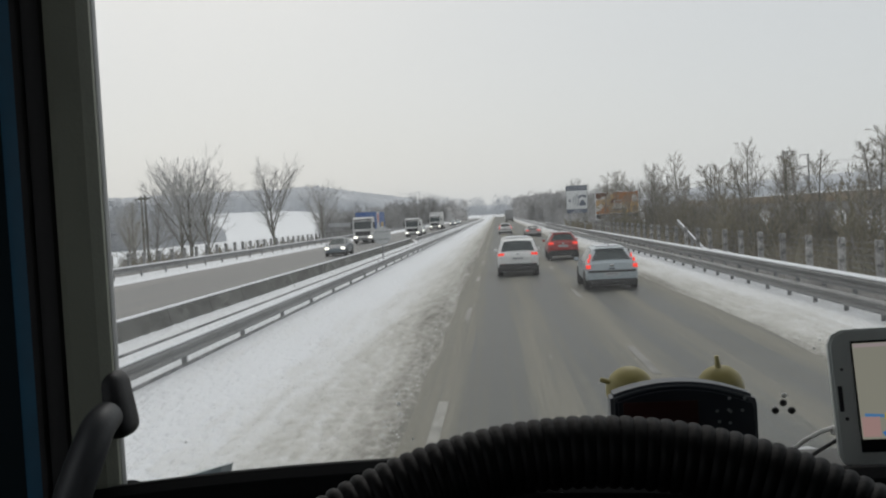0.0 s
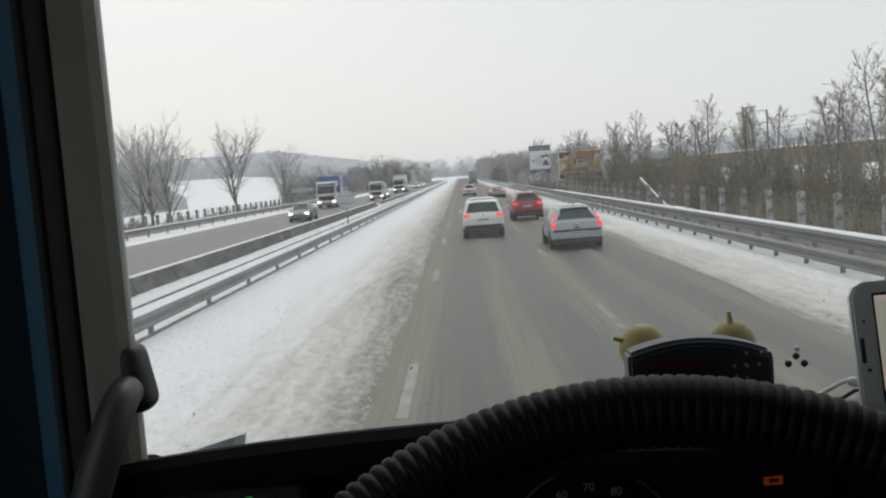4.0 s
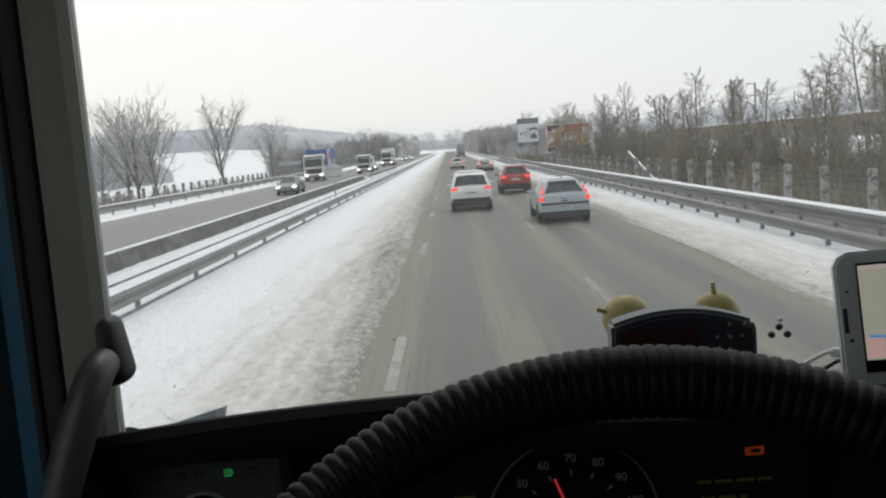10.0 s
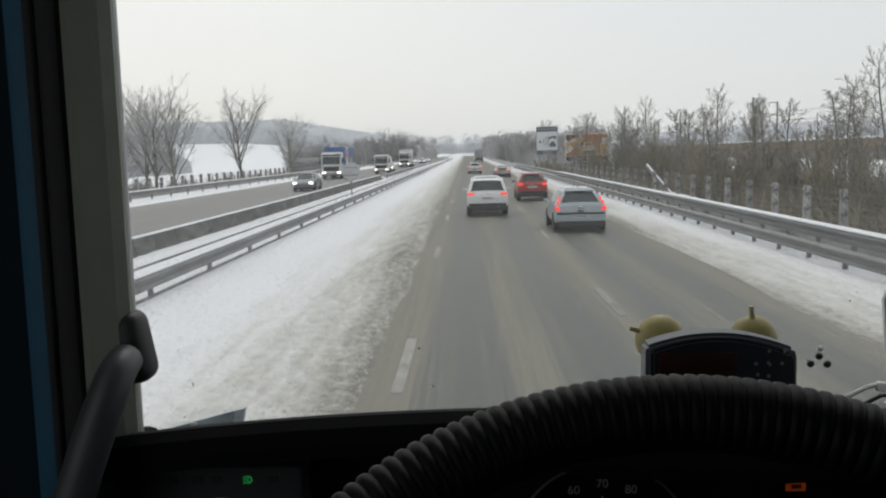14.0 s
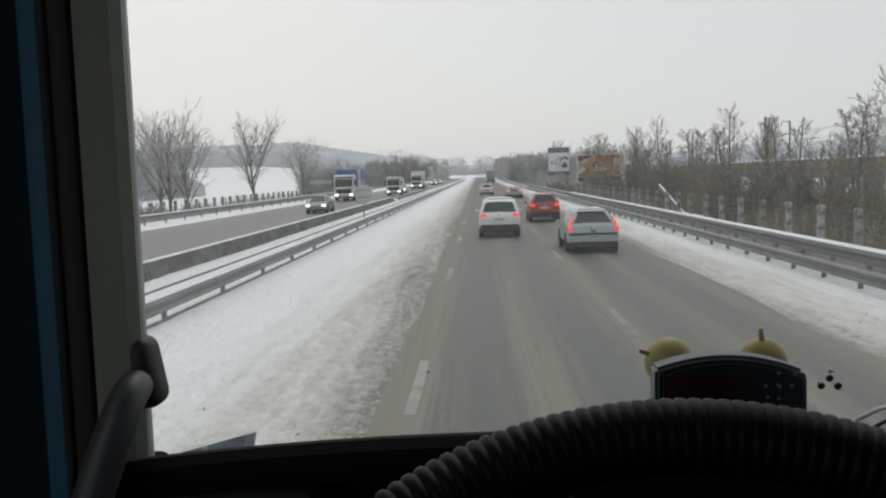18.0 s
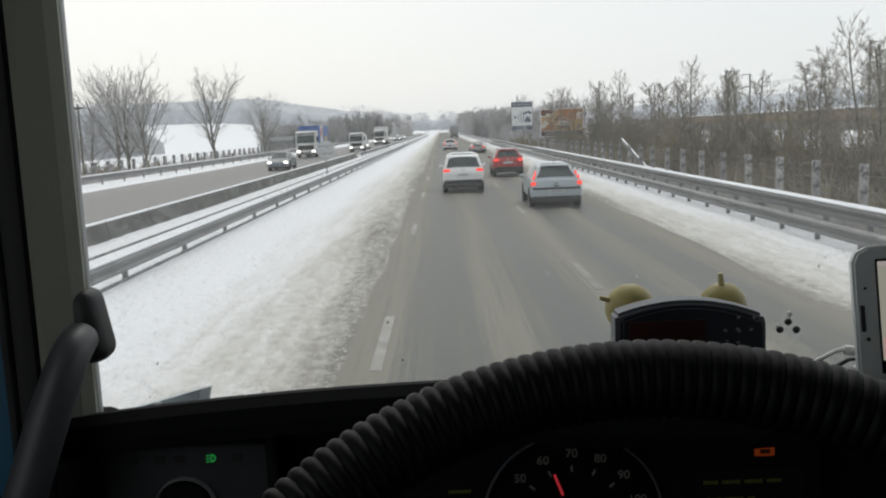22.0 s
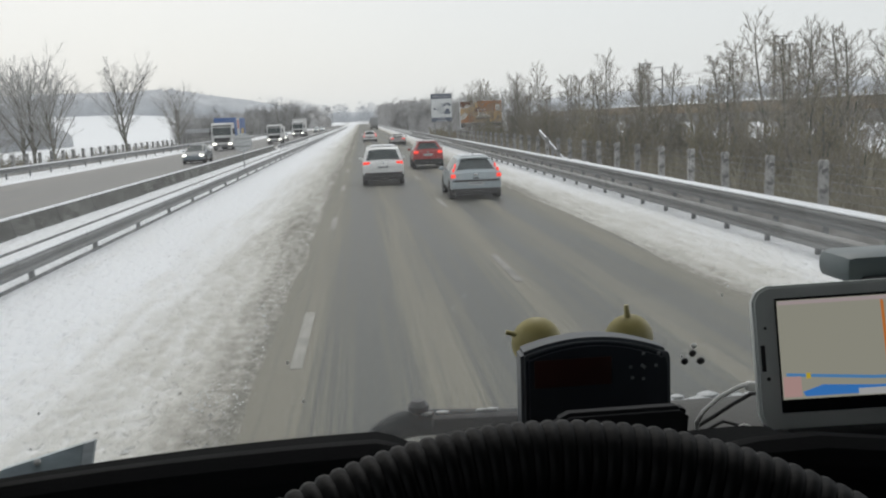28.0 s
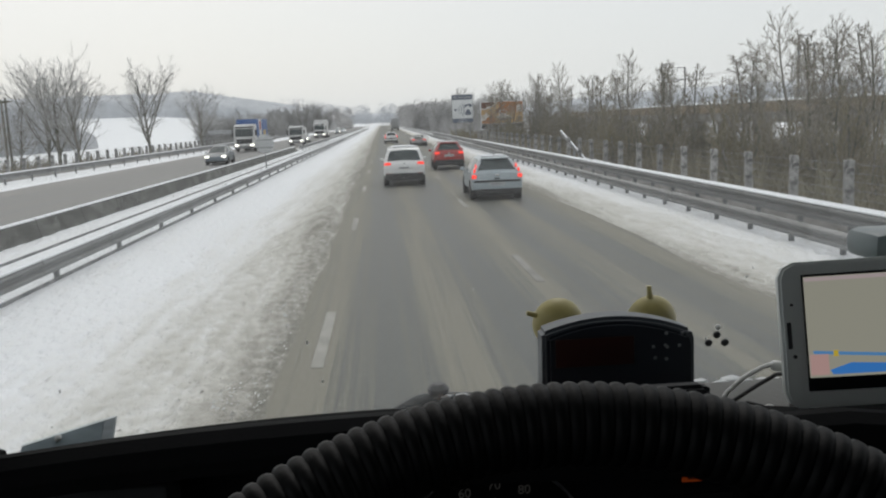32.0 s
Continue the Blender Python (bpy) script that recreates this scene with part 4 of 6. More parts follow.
# dashboard
dash = thing("dashboard", "black grained truck dashboard below the windscreen", "dashboard")
def sagging(profile, name, material, label=""):
    """A profile (y, z) drawn across the cab; its top sinks gently to both sides."""
    bm = B()
    xs = steps((-0.236, 0.0, 0.04), (0.0, 0.1, 0.0125), (0.1, 0.62, 0.04), (0.62, 1.94, 0.3))

    def drop(x):
        return min(0.034, 0.2 * (x - 0.05) ** 2) + 0.019 * smooth01(0.048, 0.10, x) * (1 - smooth01(0.22, 0.34, x))

    rows = [[bm.verts.new((x, y, z - (drop(x) if z > 2.4 else 0))) for y, z in profile] for x in xs]
    n = len(profile)
    for p, q in zip(rows, rows[1:]):
        for k in range(n):
            bm.faces.new((p[k], p[(k + 1) % n], q[(k + 1) % n], q[k]))
    bm.faces.new(rows[0])
    bm.faces.new(list(reversed(rows[-1])))
    bmesh.ops.recalc_face_normals(bm, faces=bm.faces[:])
    part(name, bm, material, dash, label)


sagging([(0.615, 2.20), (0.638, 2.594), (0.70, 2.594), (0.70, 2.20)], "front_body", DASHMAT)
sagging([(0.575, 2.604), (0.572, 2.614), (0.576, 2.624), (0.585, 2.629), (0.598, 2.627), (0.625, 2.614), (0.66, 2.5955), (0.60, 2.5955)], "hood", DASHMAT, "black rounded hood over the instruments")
bm = B()
box(bm, (0.82, 0.79, 2.49), (2.24, 0.20, 0.02), 0.006)
box(bm, (1.06, 0.765, 2.526), (1.76, 0.15, 0.06), 0.012)
part("shelf", bm, mat("shelf_dark", (0.075, 0.075, 0.07), 0.7, vary=0.15, scale=10, bump=0.2, bscale=300), dash, "grey shelf behind the windscreen")
bm = B()
box(bm, (-0.155, 0.618, 2.535), (0.118, 0.034, 0.104), 0.006)
part("switch_panel", bm, mat("panel_grey", (0.034, 0.036, 0.038), 0.7, spec=0.15, vary=0.12, scale=25), dash, "dark grey light switch panel")
bm = B()
box(bm, (0.13, 0.632, 2.53), (0.32, 0.034, 0.10), 0.006)
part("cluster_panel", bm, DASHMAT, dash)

# light switch knob and its symbols
bm = B()
km = Matrix.Translation((-0.154, 0.602, 2.5435)) @ Matrix.Rotation(radians(90), 4, "X")
kr = [[bm.verts.new(km @ Vector((r * math.cos(2 * math.pi * k / 48), r * math.sin(2 * math.pi * k / 48), h))) for k in range(48)] for r, h in ((0.0212, 0.0), (0.0212, 0.004), (0.0205, 0.0052), (0.0196, 0.004), (0.0196, 0.0))]
for p, q in zip(kr, kr[1:]):
    for k in range(48):
        bm.faces.new((p[k], p[(k + 1) % 48], q[(k + 1) % 48], q[k]))
bmesh.ops.recalc_face_normals(bm, faces=bm.faces[:])
knob = part("knob_ring", bm, mat("dull_ring", (0.30, 0.31, 0.32), 0.4, 0.3), dash, "thin chrome ring round the light switch")
bm = B()
lathe(bm, [(0.0185, 0), (0.0185, 0.004), (0.017, 0.006)], Matrix.Translation((-0.154, 0.602, 2.5435)) @ Matrix.Rotation(radians(90), 4, "X"), 28)
part("knob", bm, DASHMAT, dash)


def lamp_symbol(x, z, s, material, y):
    """A side lamp symbol: a D-shaped lens outline with rays beside it."""
    bm = B()
    arc = [(0.15 + 0.85 * math.cos(a), 0.85 * math.sin(a)) for a in np.linspace(-1.57, 1.57, 9)]
    inner = [(0.15 + 0.5 * math.cos(a), 0.5 * math.sin(a)) for a in np.linspace(1.57, -1.57, 9)]
    prism(bm, [(p * s, q * s) for p, q in arc + inner], 0, 0.0006)
    prism(bm, [(0.15 * s, -0.85 * s), (0.15 * s, 0.85 * s), (-0.08 * s, 0.85 * s), (-0.08 * s, -0.85 * s)], 0, 0.0006)
    for k in range(3):
        c = (k - 1) * 0.6
        prism(bm, [(-0.25 * s, (c - 0.12) * s), (-0.25 * s, (c + 0.14) * s), (-0.95 * s, (c - 0.02) * s), (-0.95 * s, (c - 0.28) * s)], 0, 0.0006)
    bmesh.ops.recalc_face_normals(bm, faces=bm.faces[:])
    bmesh.ops.translate(bm, verts=bm.verts[:], vec=(x, y, z))
    part("lit_symbol", bm, material, dash, "green lit lamp symbol", smooth=False)


lamp_symbol(-0.1345, 2.5775, 0.0034, GREENL, 0.6000)
lamp_symbol(-0.1535, 2.5460, 0.0046, GREENL, 0.5950)
for x in (-0.188, -0.170, -0.156, -0.117):
    bm = B()
    box(bm, (x, 0.6005, 2.5772), (0.0075, 0.001, 0.005), 0.0003)
    part("dim_symbol", bm, mat("grey_print", (0.028, 0.028, 0.028), 0.7, spec=0.1), dash, "faint grey symbol", smooth=False)

# instruments
DX, DZ, DY = 0.113, 2.518, 0.6145
bm = B()
lathe(bm, [(0.0635, 0), (0.0635, 0.003), (0.0615, 0.003), (0.0615, 0.0005), (0.0, 0.0005)], Matrix.Translation((DX, DY + 0.001, DZ)) @ Matrix.Rotation(radians(90), 4, "X"), 64)
part("dial", bm, mat("dial_black", (0.004, 0.004, 0.0045), 0.8, spec=0.1), dash, "round black speedometer dial")
bm = B()
ring_m = Matrix.Translation((DX, DY - 0.0022, DZ)) @ Matrix.Rotation(radians(90), 4, "X")
va = [[bm.verts.new(ring_m @ Vector((r * math.cos(2 * math.pi * k / 72), r * math.sin(2 * math.pi * k / 72), h))) for k in range(72)] for r, h in ((0.0640, 0.0), (0.0634, 0.0014), (0.0625, 0.0014), (0.0619, 0.0))]
for p, q in zip(va, va[1:]):
    for k in range(72):
        bm.faces.new((p[k], p[(k + 1) % 72], q[(k + 1) % 72], q[k]))
part("dial_ring", bm, mat("dial_ring_grey", (0.10, 0.10, 0.105), 0.45, 0.3), dash, "thin grey ring of the speedometer")
for v in range(20, 130, 10):
    a = radians((v - 70) * 2.5)
    if -125 <= (v - 70) * 2.5 <= 140:
        px, pz = DX + 0.0475 * math.sin(a), DZ + 0.0475 * math.cos(a)
        lettering("number", str(v), 0.0088, Matrix.Translation((px, DY - 0.0006, pz)) @ Matrix.Rotation(radians(90), 4, "X"), DIMTXT, dash)
        bm = B()
        box(bm, (0, 0, 0), (0.0014, 0.0006, 0.0044))
        t = part("tick", bm, DIMTXT, dash, smooth=False)
        t.matrix_basis = Matrix.Translation((DX + 0.0365 * math.sin(a), DY - 0.0006, DZ + 0.0365 * math.cos(a))) @ Matrix.Rotation(a, 4, "Y")
a = radians(-20.5)
bm = B()
box(bm, (0, 0, 0), (0.0019, 0.0012, 0.016))
t = part("needle", bm, NEEDLE, dash, "red speedometer needle", smooth=False)
t.matrix_basis = Matrix.Translation((DX + 0.0275 * math.sin(a), DY - 0.0025, DZ + 0.0275 * math.cos(a))) @ Matrix.Rotation(a, 4, "Y")
bm = B()
box(bm, (0.2475, 0.6135, 2.5625), (0.0140, 0.002, 0.0076), 0.0009)
part("warning_lamp", bm, AMBER, dash, "lit orange warning lamp")
bm = B()
box(bm, (0.2475, 0.6122, 2.5625), (0.0068, 0.0006, 0.0030), 0.0002)
part("lamp_symbol", bm, mat("dark_symbol", (0.05, 0.01, 0.004), 0.6), dash, "dark symbol on the lit lamp", smooth=False)
bm = B()
box(bm, (0.238, 0.6140, 2.528), (0.076, 0.002, 0.044), 0.001)
part("display", bm, mat("display_black", (0.004, 0.0045, 0.0045), 0.6, spec=0.15), dash, "small black trip display")
for x, z, w in ((0.232, 2.541, 0.055), (0.224, 2.5285, 0.034), (0.222, 2.517, 0.006)):
    bm = B()
    k = max(1, round(w / 0.0026))
    for j in range(k):
        if j % 6 != 4:
            box(bm, (x - w / 2 + (j + 0.5) * w / k, 0.6125, z), (0.0019, 0.0008, 0.0022 if j % 3 else 0.0028))
    part("display_bar", bm, YELLOWL, dash, "dim green-yellow line of writing", smooth=False)
bm = B()
box(bm, (-0.002, 0.6135, 2.5345), (0.024, 0.001, 0.003))
box(bm, (0.034, 0.6135, 2.541), (0.016, 0.001, 0.002))
part("gauge_bar", bm, YELLOWL, dash, "dim yellow gauge bar", smooth=False)

# steering wheel with a ribbed cover
wheel = thing("steering_wheel", "black truck steering wheel with a ribbed leather cover", "steering wheel")
WC, WT, WR = Vector((0.1188, 0.2727, 2.5155)), radians(43.8), 0.2259
wa = Vector((1, 0, 0.004)).normalized()
wb = Vector((0, math.cos(WT), math.sin(WT)))
wb = (wb - wa * wb.dot(wa)).normalized()
wnrm = wa.cross(wb)
bm = B()
RIBS, per, seg = 216, 4, 16
rings = []
for k in range(RIBS * per):
    th = 2 * math.pi * k / (RIBS * per)
    c = WC + (wa * math.cos(th) + wb * math.sin(th)) * WR
    out = (wa * math.cos(th) + wb * math.sin(th))
    ph = (k % per) / per
    rr = 0.0179 + 0.0012 * math.sin(math.pi * ph) ** 0.7 if ph else 0.0176
    ring = []
    for j in range(seg):
        a = 2 * math.pi * j / seg
        # ribs run askew round the rim
        ring.append(bm.verts.new(c + (out * math.cos(a) + wnrm * math.sin(a)) * rr))
    rings.append(ring)
for k in range(len(rings)):
    p, q = rings[k], rings[(k + 1) % len(rings)]
    for j in range(seg):
        bm.faces.new((p[j], p[(j + 1) % seg], q[(j + 1) % seg], q[j]))
bmesh.ops.recalc_face_normals(bm, faces=bm.faces[:])
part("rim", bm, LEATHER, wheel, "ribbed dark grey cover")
hubm = Matrix((wa, wb, wnrm)).transposed().to_4x4()
bm = B()
lathe(bm, [(0.075, -0.02), (0.085, 0.0), (0.07, 0.02), (0.05, 0.026)], Matrix.Translation(WC + wnrm * -0.04) @ hubm, 28)
part("hub", bm, BLACKPL, wheel)
for a in (radians(-20), radians(200), radians(250), radians(290)):
    d = wa * math.cos(a) + wb * math.sin(a)
    bm = B()
    tube(bm, [WC + d * 0.06 - wnrm * 0.04, WC + d * 0.15 - wnrm * 0.025, WC + d * 0.225], [0.016, 0.013, 0.011], 8)
    part("spoke", bm, BLACKPL, wheel)
bm = B()
cyl(bm, WC - wnrm * 0.05, WC - wnrm * 0.05 + Vector((0, 0.27, -0.26)), 0.04, seg=16)
part("column", bm, BLACKPL, wheel)

# toll box with suction cups
toll = thing("toll_box", "black toll box in a pale housing on the windscreen shelf", "toll unit", (0.2395, 0.772, 0))
prof_b = [(-0.064, 2.556), (0.063, 2.556), (0.0625, 2.615)] + [(0.0600 - 0.1235 * k / 12, 2.6275 + 0.0125 * (1 - (2 * k / 12 - 1) ** 2) - 0.004 * (1 - k / 12)) for k in range(13)] + [(-0.0635, 2.615)]
bm = B()
prism(bm, [(x * 1.03, z if z < 2.6 else z + 0.0020) for x, z in prof_b], -0.011, 0.014)
bmesh.ops.bevel(bm, geom=[e for e in bm.edges if e.calc_face_angle(0) > 0.6], offset=0.003, segments=2, affect="EDGES")
part("housing", bm, HOUSING, toll, "pale grey plastic housing")
bm = B()
prism(bm, [(x * 0.97, z if z < 2.6 else z - 0.0020) for x, z in prof_b], -0.014, 0.002)
bmesh.ops.bevel(bm, geom=[e for e in bm.edges if e.calc_face_angle(0) > 0.6], offset=0.0025, segments=2, affect="EDGES")
part("front", bm, mat("toll_front", (0.022, 0.026, 0.034), 0.45, vary=0.1, scale=20, spec=0.3), toll, "black glossy front")
bm = B()
box(bm, (-0.022, -0.0146, 2.612), (0.066, 0.001, 0.024), 0.0004)
part("display", bm, REDLED, toll, "dim red display")
for k, (x, z) in enumerate(((0.0385, 2.6135), (0.0385, 2.6245), (0.0385, 2.6025), (0.0275, 2.6135), (0.0495, 2.6135), (0.029, 2.604), (0.052, 2.624))):
    bm = B()
    box(bm, (x, -0.0148, z), (0.0048 if k == 0 else 0.0028, 0.0012, 0.0026), 0.0005, Matrix.Rotation(radians(45) if k == 0 else 0, 4, "Y"))
    part("button", bm, mat("button_grey", (0.16, 0.17, 0.18), 0.5), toll)
for x, z, tip in ((-0.0375, 2.6225, (-1, 0, 0.30)), (0.0500, 2.6200, (-0.1, 0, 1))):
    cup = thing("suction_cup", "yellowed rubber suction cup behind the toll box", "suction cup", group="suction cups of the toll box")
    cup.parent = None
    bm = B()
    lathe(bm, [(0.0235, 0.0), (0.0230, 0.003), (0.0195, 0.009), (0.013, 0.014), (0.006, 0.016)], Matrix.Translation((0.2395 + x, 0.835, z - 0.003)) @ Matrix.Rotation(radians(90), 4, "X"), 26)
    part("dome", bm, CREAM, cup)
    bm = B()
    c = Vector((0.2395 + x, 0.832, z))
    d = Vector(tip).normalized()
    tube(bm, [c + d * 0.018, c + d * 0.024, c + d * 0.030], [0.0034, 0.0024, 0.0022], 8)
    part("pull_tab", bm, CREAM, cup)

# tablet
tab = thing("tablet", "grey tablet showing a map, in a holder on the shelf", "tablet")
tab.matrix_basis = Matrix.Translation((0.3352, 0.679, 2.6931)) @ Matrix.Rotation(radians(-7.3), 4, "Z") @ Matrix.Rotation(radians(-2.1), 4, "Y") @ Matrix.Rotation(radians(-9.7), 4, "X") @ Matrix.Diagonal((0.94, 0.94, 0.94, 1))
bm = B()
prism(bm, [(0.012, 0), (0.19, 0), (0.197, -0.006), (0.197, -0.108), (0.19, -0.114), (0.010, -0.114), (0.003, -0.110), (0.0, -0.102), (0.0, -0.012), (0.004, -0.004)], 0.0, 0.010)
bmesh.ops.bevel(bm, geom=[e for e in bm.edges if e.calc_face_angle(0) > 1.2], offset=0.002, segments=2, affect="EDGES")
part("case", bm, BEZEL, tab)
bm = B()
box(bm, (0.098, -0.0005, -0.0555), (0.162, 0.001, 0.091), 0.0004)
part("screen_edge", bm, mat("screen_black", (0.01, 0.01, 0.012), 0.2), tab)


def screen_piece(name, outline, material, y, label=""):
    bm = B()
    prism(bm, outline, y, y + 0.0004)
    part(name, bm, material, tab, label, smooth=False)


def rect(x0, z0, x1, z1):
    return [(x0, z0), (x1, z0), (x1, z1), (x0, z1)]


screen_piece("map", rect(0.0185, -0.012, 0.1785, -0.0905), glow("map_beige", (0.57, 0.56, 0.46), 0.36), -0.0014, "beige map on a lit screen")
screen_piece("map_water", [(0.034, -0.085), (0.050, -0.080), (0.09, -0.0825), (0.17, -0.0835), (0.17, -0.0885), (0.036, -0.0885)], glow("map_blue", (0.06, 0.27, 0.75), 0.45), -0.0019, "blue water on the map")
screen_piece("map_river", [(0.022, -0.0695), (0.09, -0.075), (0.16, -0.0765), (0.16, -0.079), (0.09, -0.0775), (0.022, -0.072)], glow("map_light_blue", (0.13, 0.36, 0.72), 0.42), -0.0021)
screen_piece("map_town", rect(0.019, -0.0725, 0.033, -0.0885), glow("map_pink", (0.70, 0.45, 0.42), 0.42), -0.0023)
screen_piece("map_sign", rect(0.037, -0.070, 0.0405, -0.0745), glow("map_yellow", (0.75, 0.55, 0.05), 0.45), -0.0026)
screen_piece("map_route", [(0.0988, -0.016), (0.1010, -0.016), (0.1030, -0.079), (0.1008, -0.079)], glow("map_orange", (0.75, 0.24, 0.05), 0.45), -0.0023, "orange route line")
screen_piece("map_bar", rect(0.019, -0.0125, 0.1785, -0.0155), glow("map_bar_pale", (0.62, 0.52, 0.52), 0.42), -0.0019)
screen_piece("map_box", rect(0.077, -0.0845, 0.105, -0.0895), glow("map_white", (0.65, 0.65, 0.65), 0.42), -0.0026)
bm = B()
for z, r in ((-0.033, 0.0012), (-0.0735, 0.0016)):
    cyl(bm, (0.0085, -0.0007, z), (0.0085, 0.001, z), r, seg=12)
box(bm, (0.0055, -0.0003, -0.057), (0.0035, 0.0012, 0.021), 0.001)
part("camera_and_speaker", bm, BLACKPL, tab, "black lens dots and speaker slot")
hold = thing("tablet_holder", "dark grey tablet holder arm on the shelf", "holder")
bm = B()
box(bm, (0.475, 0.745, 2.693), (0.08, 0.05, 0.024), 0.008)
part("head", bm, mat("holder_teal_grey", (0.14, 0.17, 0.175), 0.4), hold)
bm = B()
box(bm, (0.485, 0.712, 2.684), (0.075, 0.03, 0.007), 0.003)
part("clip", bm, BLACKPL, hold)
bm = B()
tube(bm, [(0.48, 0.75, 2.69), (0.482, 0.76, 2.64), (0.48, 0.77, 2.552)], [0.009, 0.010, 0.02], 10)
part("arm", bm, BLACKPL, hold)
bm = B()
box(bm, (0.44, 0.71, 2.5665), (0.14, 0.045, 0.024), 0.006)
part("foot", bm, BLACKPL, hold)

# cables and litter on the shelf
cab1 = thing("charging_cable", "white charging cable looped beside the tablet", "cable")
bm = B()
tube(bm, [(0.318, 0.720, 2.557), (0.311, 0.720, 2.565), (0.310, 0.720, 2.574), (0.315, 0.720, 2.583), (0.328, 0.720, 2.594), (0.344, 0.720, 2.602), (0.352, 0.720, 2.604), (0.358, 0.720, 2.603)], 0.0019, 8)
tube(bm, [(0.329, 0.718, 2.557), (0.338, 0.718, 2.566), (0.349, 0.718, 2.570), (0.360, 0.716, 2.566), (0.372, 0.714, 2.557)], 0.0017, 8)
part("wire", bm, WHITEPL, cab1)
bm = B()
box(bm, (0.360, 0.720, 2.6015), (0.018, 0.006, 0.008), 0.002, Matrix.Rotation(radians(10), 4, "Y"))
part("plug", bm, WHITEPL, cab1)
cab2 = thing("black_cable", "black cable running to the tablet", "cable")
bm = B()
tube(bm, [(0.322, 0.752, 2.558), (0.335, 0.747, 2.568), (0.350, 0.742, 2.580), (0.363, 0.736, 2.590), (0.366, 0.722, 2.595)], 0.0017, 8)
tube(bm, [(0.328, 0.742, 2.559), (0.340, 0.738, 2.567), (0.349, 0.73, 2.566), (0.357, 0.722, 2.558)], 0.0014, 8)
part("wire", bm, BLACKPL, cab2)
rl = random.Random(9)
bm = B()
box(bm, (0.112, 0.716, 2.54), (0.115, 0.06, 0.05), 0.006)
part("ledge", bm, mat("ledge_beige", (0.26, 0.245, 0.20), 0.7, vary=0.15, scale=10, bump=0.2, bscale=300), dash, "pale grey ledge of the shelf")
mat_pad = thing("phone_cradle", "dark grey plastic cradle lying on the shelf", "cradle")
bm = B()
prism(bm, [(0.170, 2.556), (0.290, 2.556), (0.293, 2.594), (0.286, 2.600), (0.198, 2.600), (0.188, 2.595)], 0.690, 0.703)
bmesh.ops.bevel(bm, geom=[e for e in bm.edges if e.calc_face_angle(0) > 0.6], offset=0.003, segments=2, affect="EDGES")
part("body", bm, mat("cradle_grey", (0.03, 0.031, 0.033), 0.7, spec=0.2, vary=0.1, scale=30), mat_pad)
tool = thing("screwdriver", "orange-handled screwdriver lying on the shelf", "screwdriver")
bm = B()
tube(bm, [(0.088, 0.700, 2.5725), (0.095, 0.700, 2.573), (0.148, 0.700, 2.5735), (0.155, 0.700, 2.5735)], [0.004, 0.0068, 0.0068, 0.005], 12)
part("handle", bm, mat("orange_handle", (0.42, 0.17, 0.025), 0.5, vary=0.1, scale=80), tool, "orange plastic handle")
bm = B()
tube(bm, [(0.058, 0.700, 2.571), (0.090, 0.700, 2.5725)], 0.0026, 8)
part("shaft", bm, mat("pale_shaft", (0.4, 0.36, 0.28), 0.5), tool)
cab3 = thing("black_cable", "thin black cable arching over the shelf", "cable")
bm = B()
tube(bm, [(0.073, 0.702, 2.567), (0.080, 0.702, 2.579), (0.097, 0.702, 2.584), (0.130, 0.702, 2.583), (0.154, 0.702, 2.582), (0.166, 0.702, 2.576), (0.174, 0.702, 2.566)], 0.0016, 8)
part("wire", bm, BLACKPL, cab3)

# windscreen with its sticker dots
GT = Matrix.Translation((0.76, 0.846, 2.65)) @ Matrix.Rotation(radians(-13), 4, "X")
glassm = bpy.data.materials.new("windscreen_glass")
glassm.use_nodes = True
gn, gl = glassm.node_tree.nodes, glassm.node_tree.links
gn.remove(gn["Principled BSDF"])
tr, gs, ms = gn.new("ShaderNodeBsdfTransparent"), gn.new("ShaderNodeBsdfGlossy"), gn.new("ShaderNodeMixShader")
tr.inputs[0].default_value = (0.985, 0.99, 0.985, 1)
gs.inputs["Roughness"].default_value = 0.05
ms.inputs[0].default_value = 0.012
gl.new(tr.outputs[0], ms.inputs[1])
gl.new(gs.outputs[0], ms.inputs[2])
# thin pale film added on the pane to veil the view like misty air
film, mf = gn.new("ShaderNodeBsdfTranslucent"), gn.new("ShaderNodeMixShader")
film.inputs[0].default_value = (0.86, 0.87, 0.88, 1)
veil_noise, ramp = gn.new("ShaderNodeTexNoise"), gn.new("ShaderNodeMapRange")
veil_noise.inputs["Scale"].default_value, veil_noise.inputs["Detail"].default_value = 5.0, 5
ramp.inputs["To Min"].default_value, ramp.inputs["To Max"].default_value = 0.026, 0.06
gl.new(veil_noise.outputs["Fac"], ramp.inputs["Value"])
gl.new(ramp.outputs[0], mf.inputs[0])
gl.new(ms.outputs[0], mf.inputs[1])
gl.new(film.outputs[0], mf.inputs[2])
gl.new(mf.outputs[0], gn["Material Output"].inputs[0])
ws = thing("windscreen", "clear truck windscreen with specks of snow", "windscreen", kind="structure")
bm = B()
box(bm, (0, 0, 0.34), (2.36, 0.005, 0.92), 0.0)
p = part("pane", bm, glassm, ws, smooth=False)
p.matrix_basis = GT
p.visible_shadow = False
dots = thing("sticker", "three black rubber dots stuck on the windscreen", "sticker")
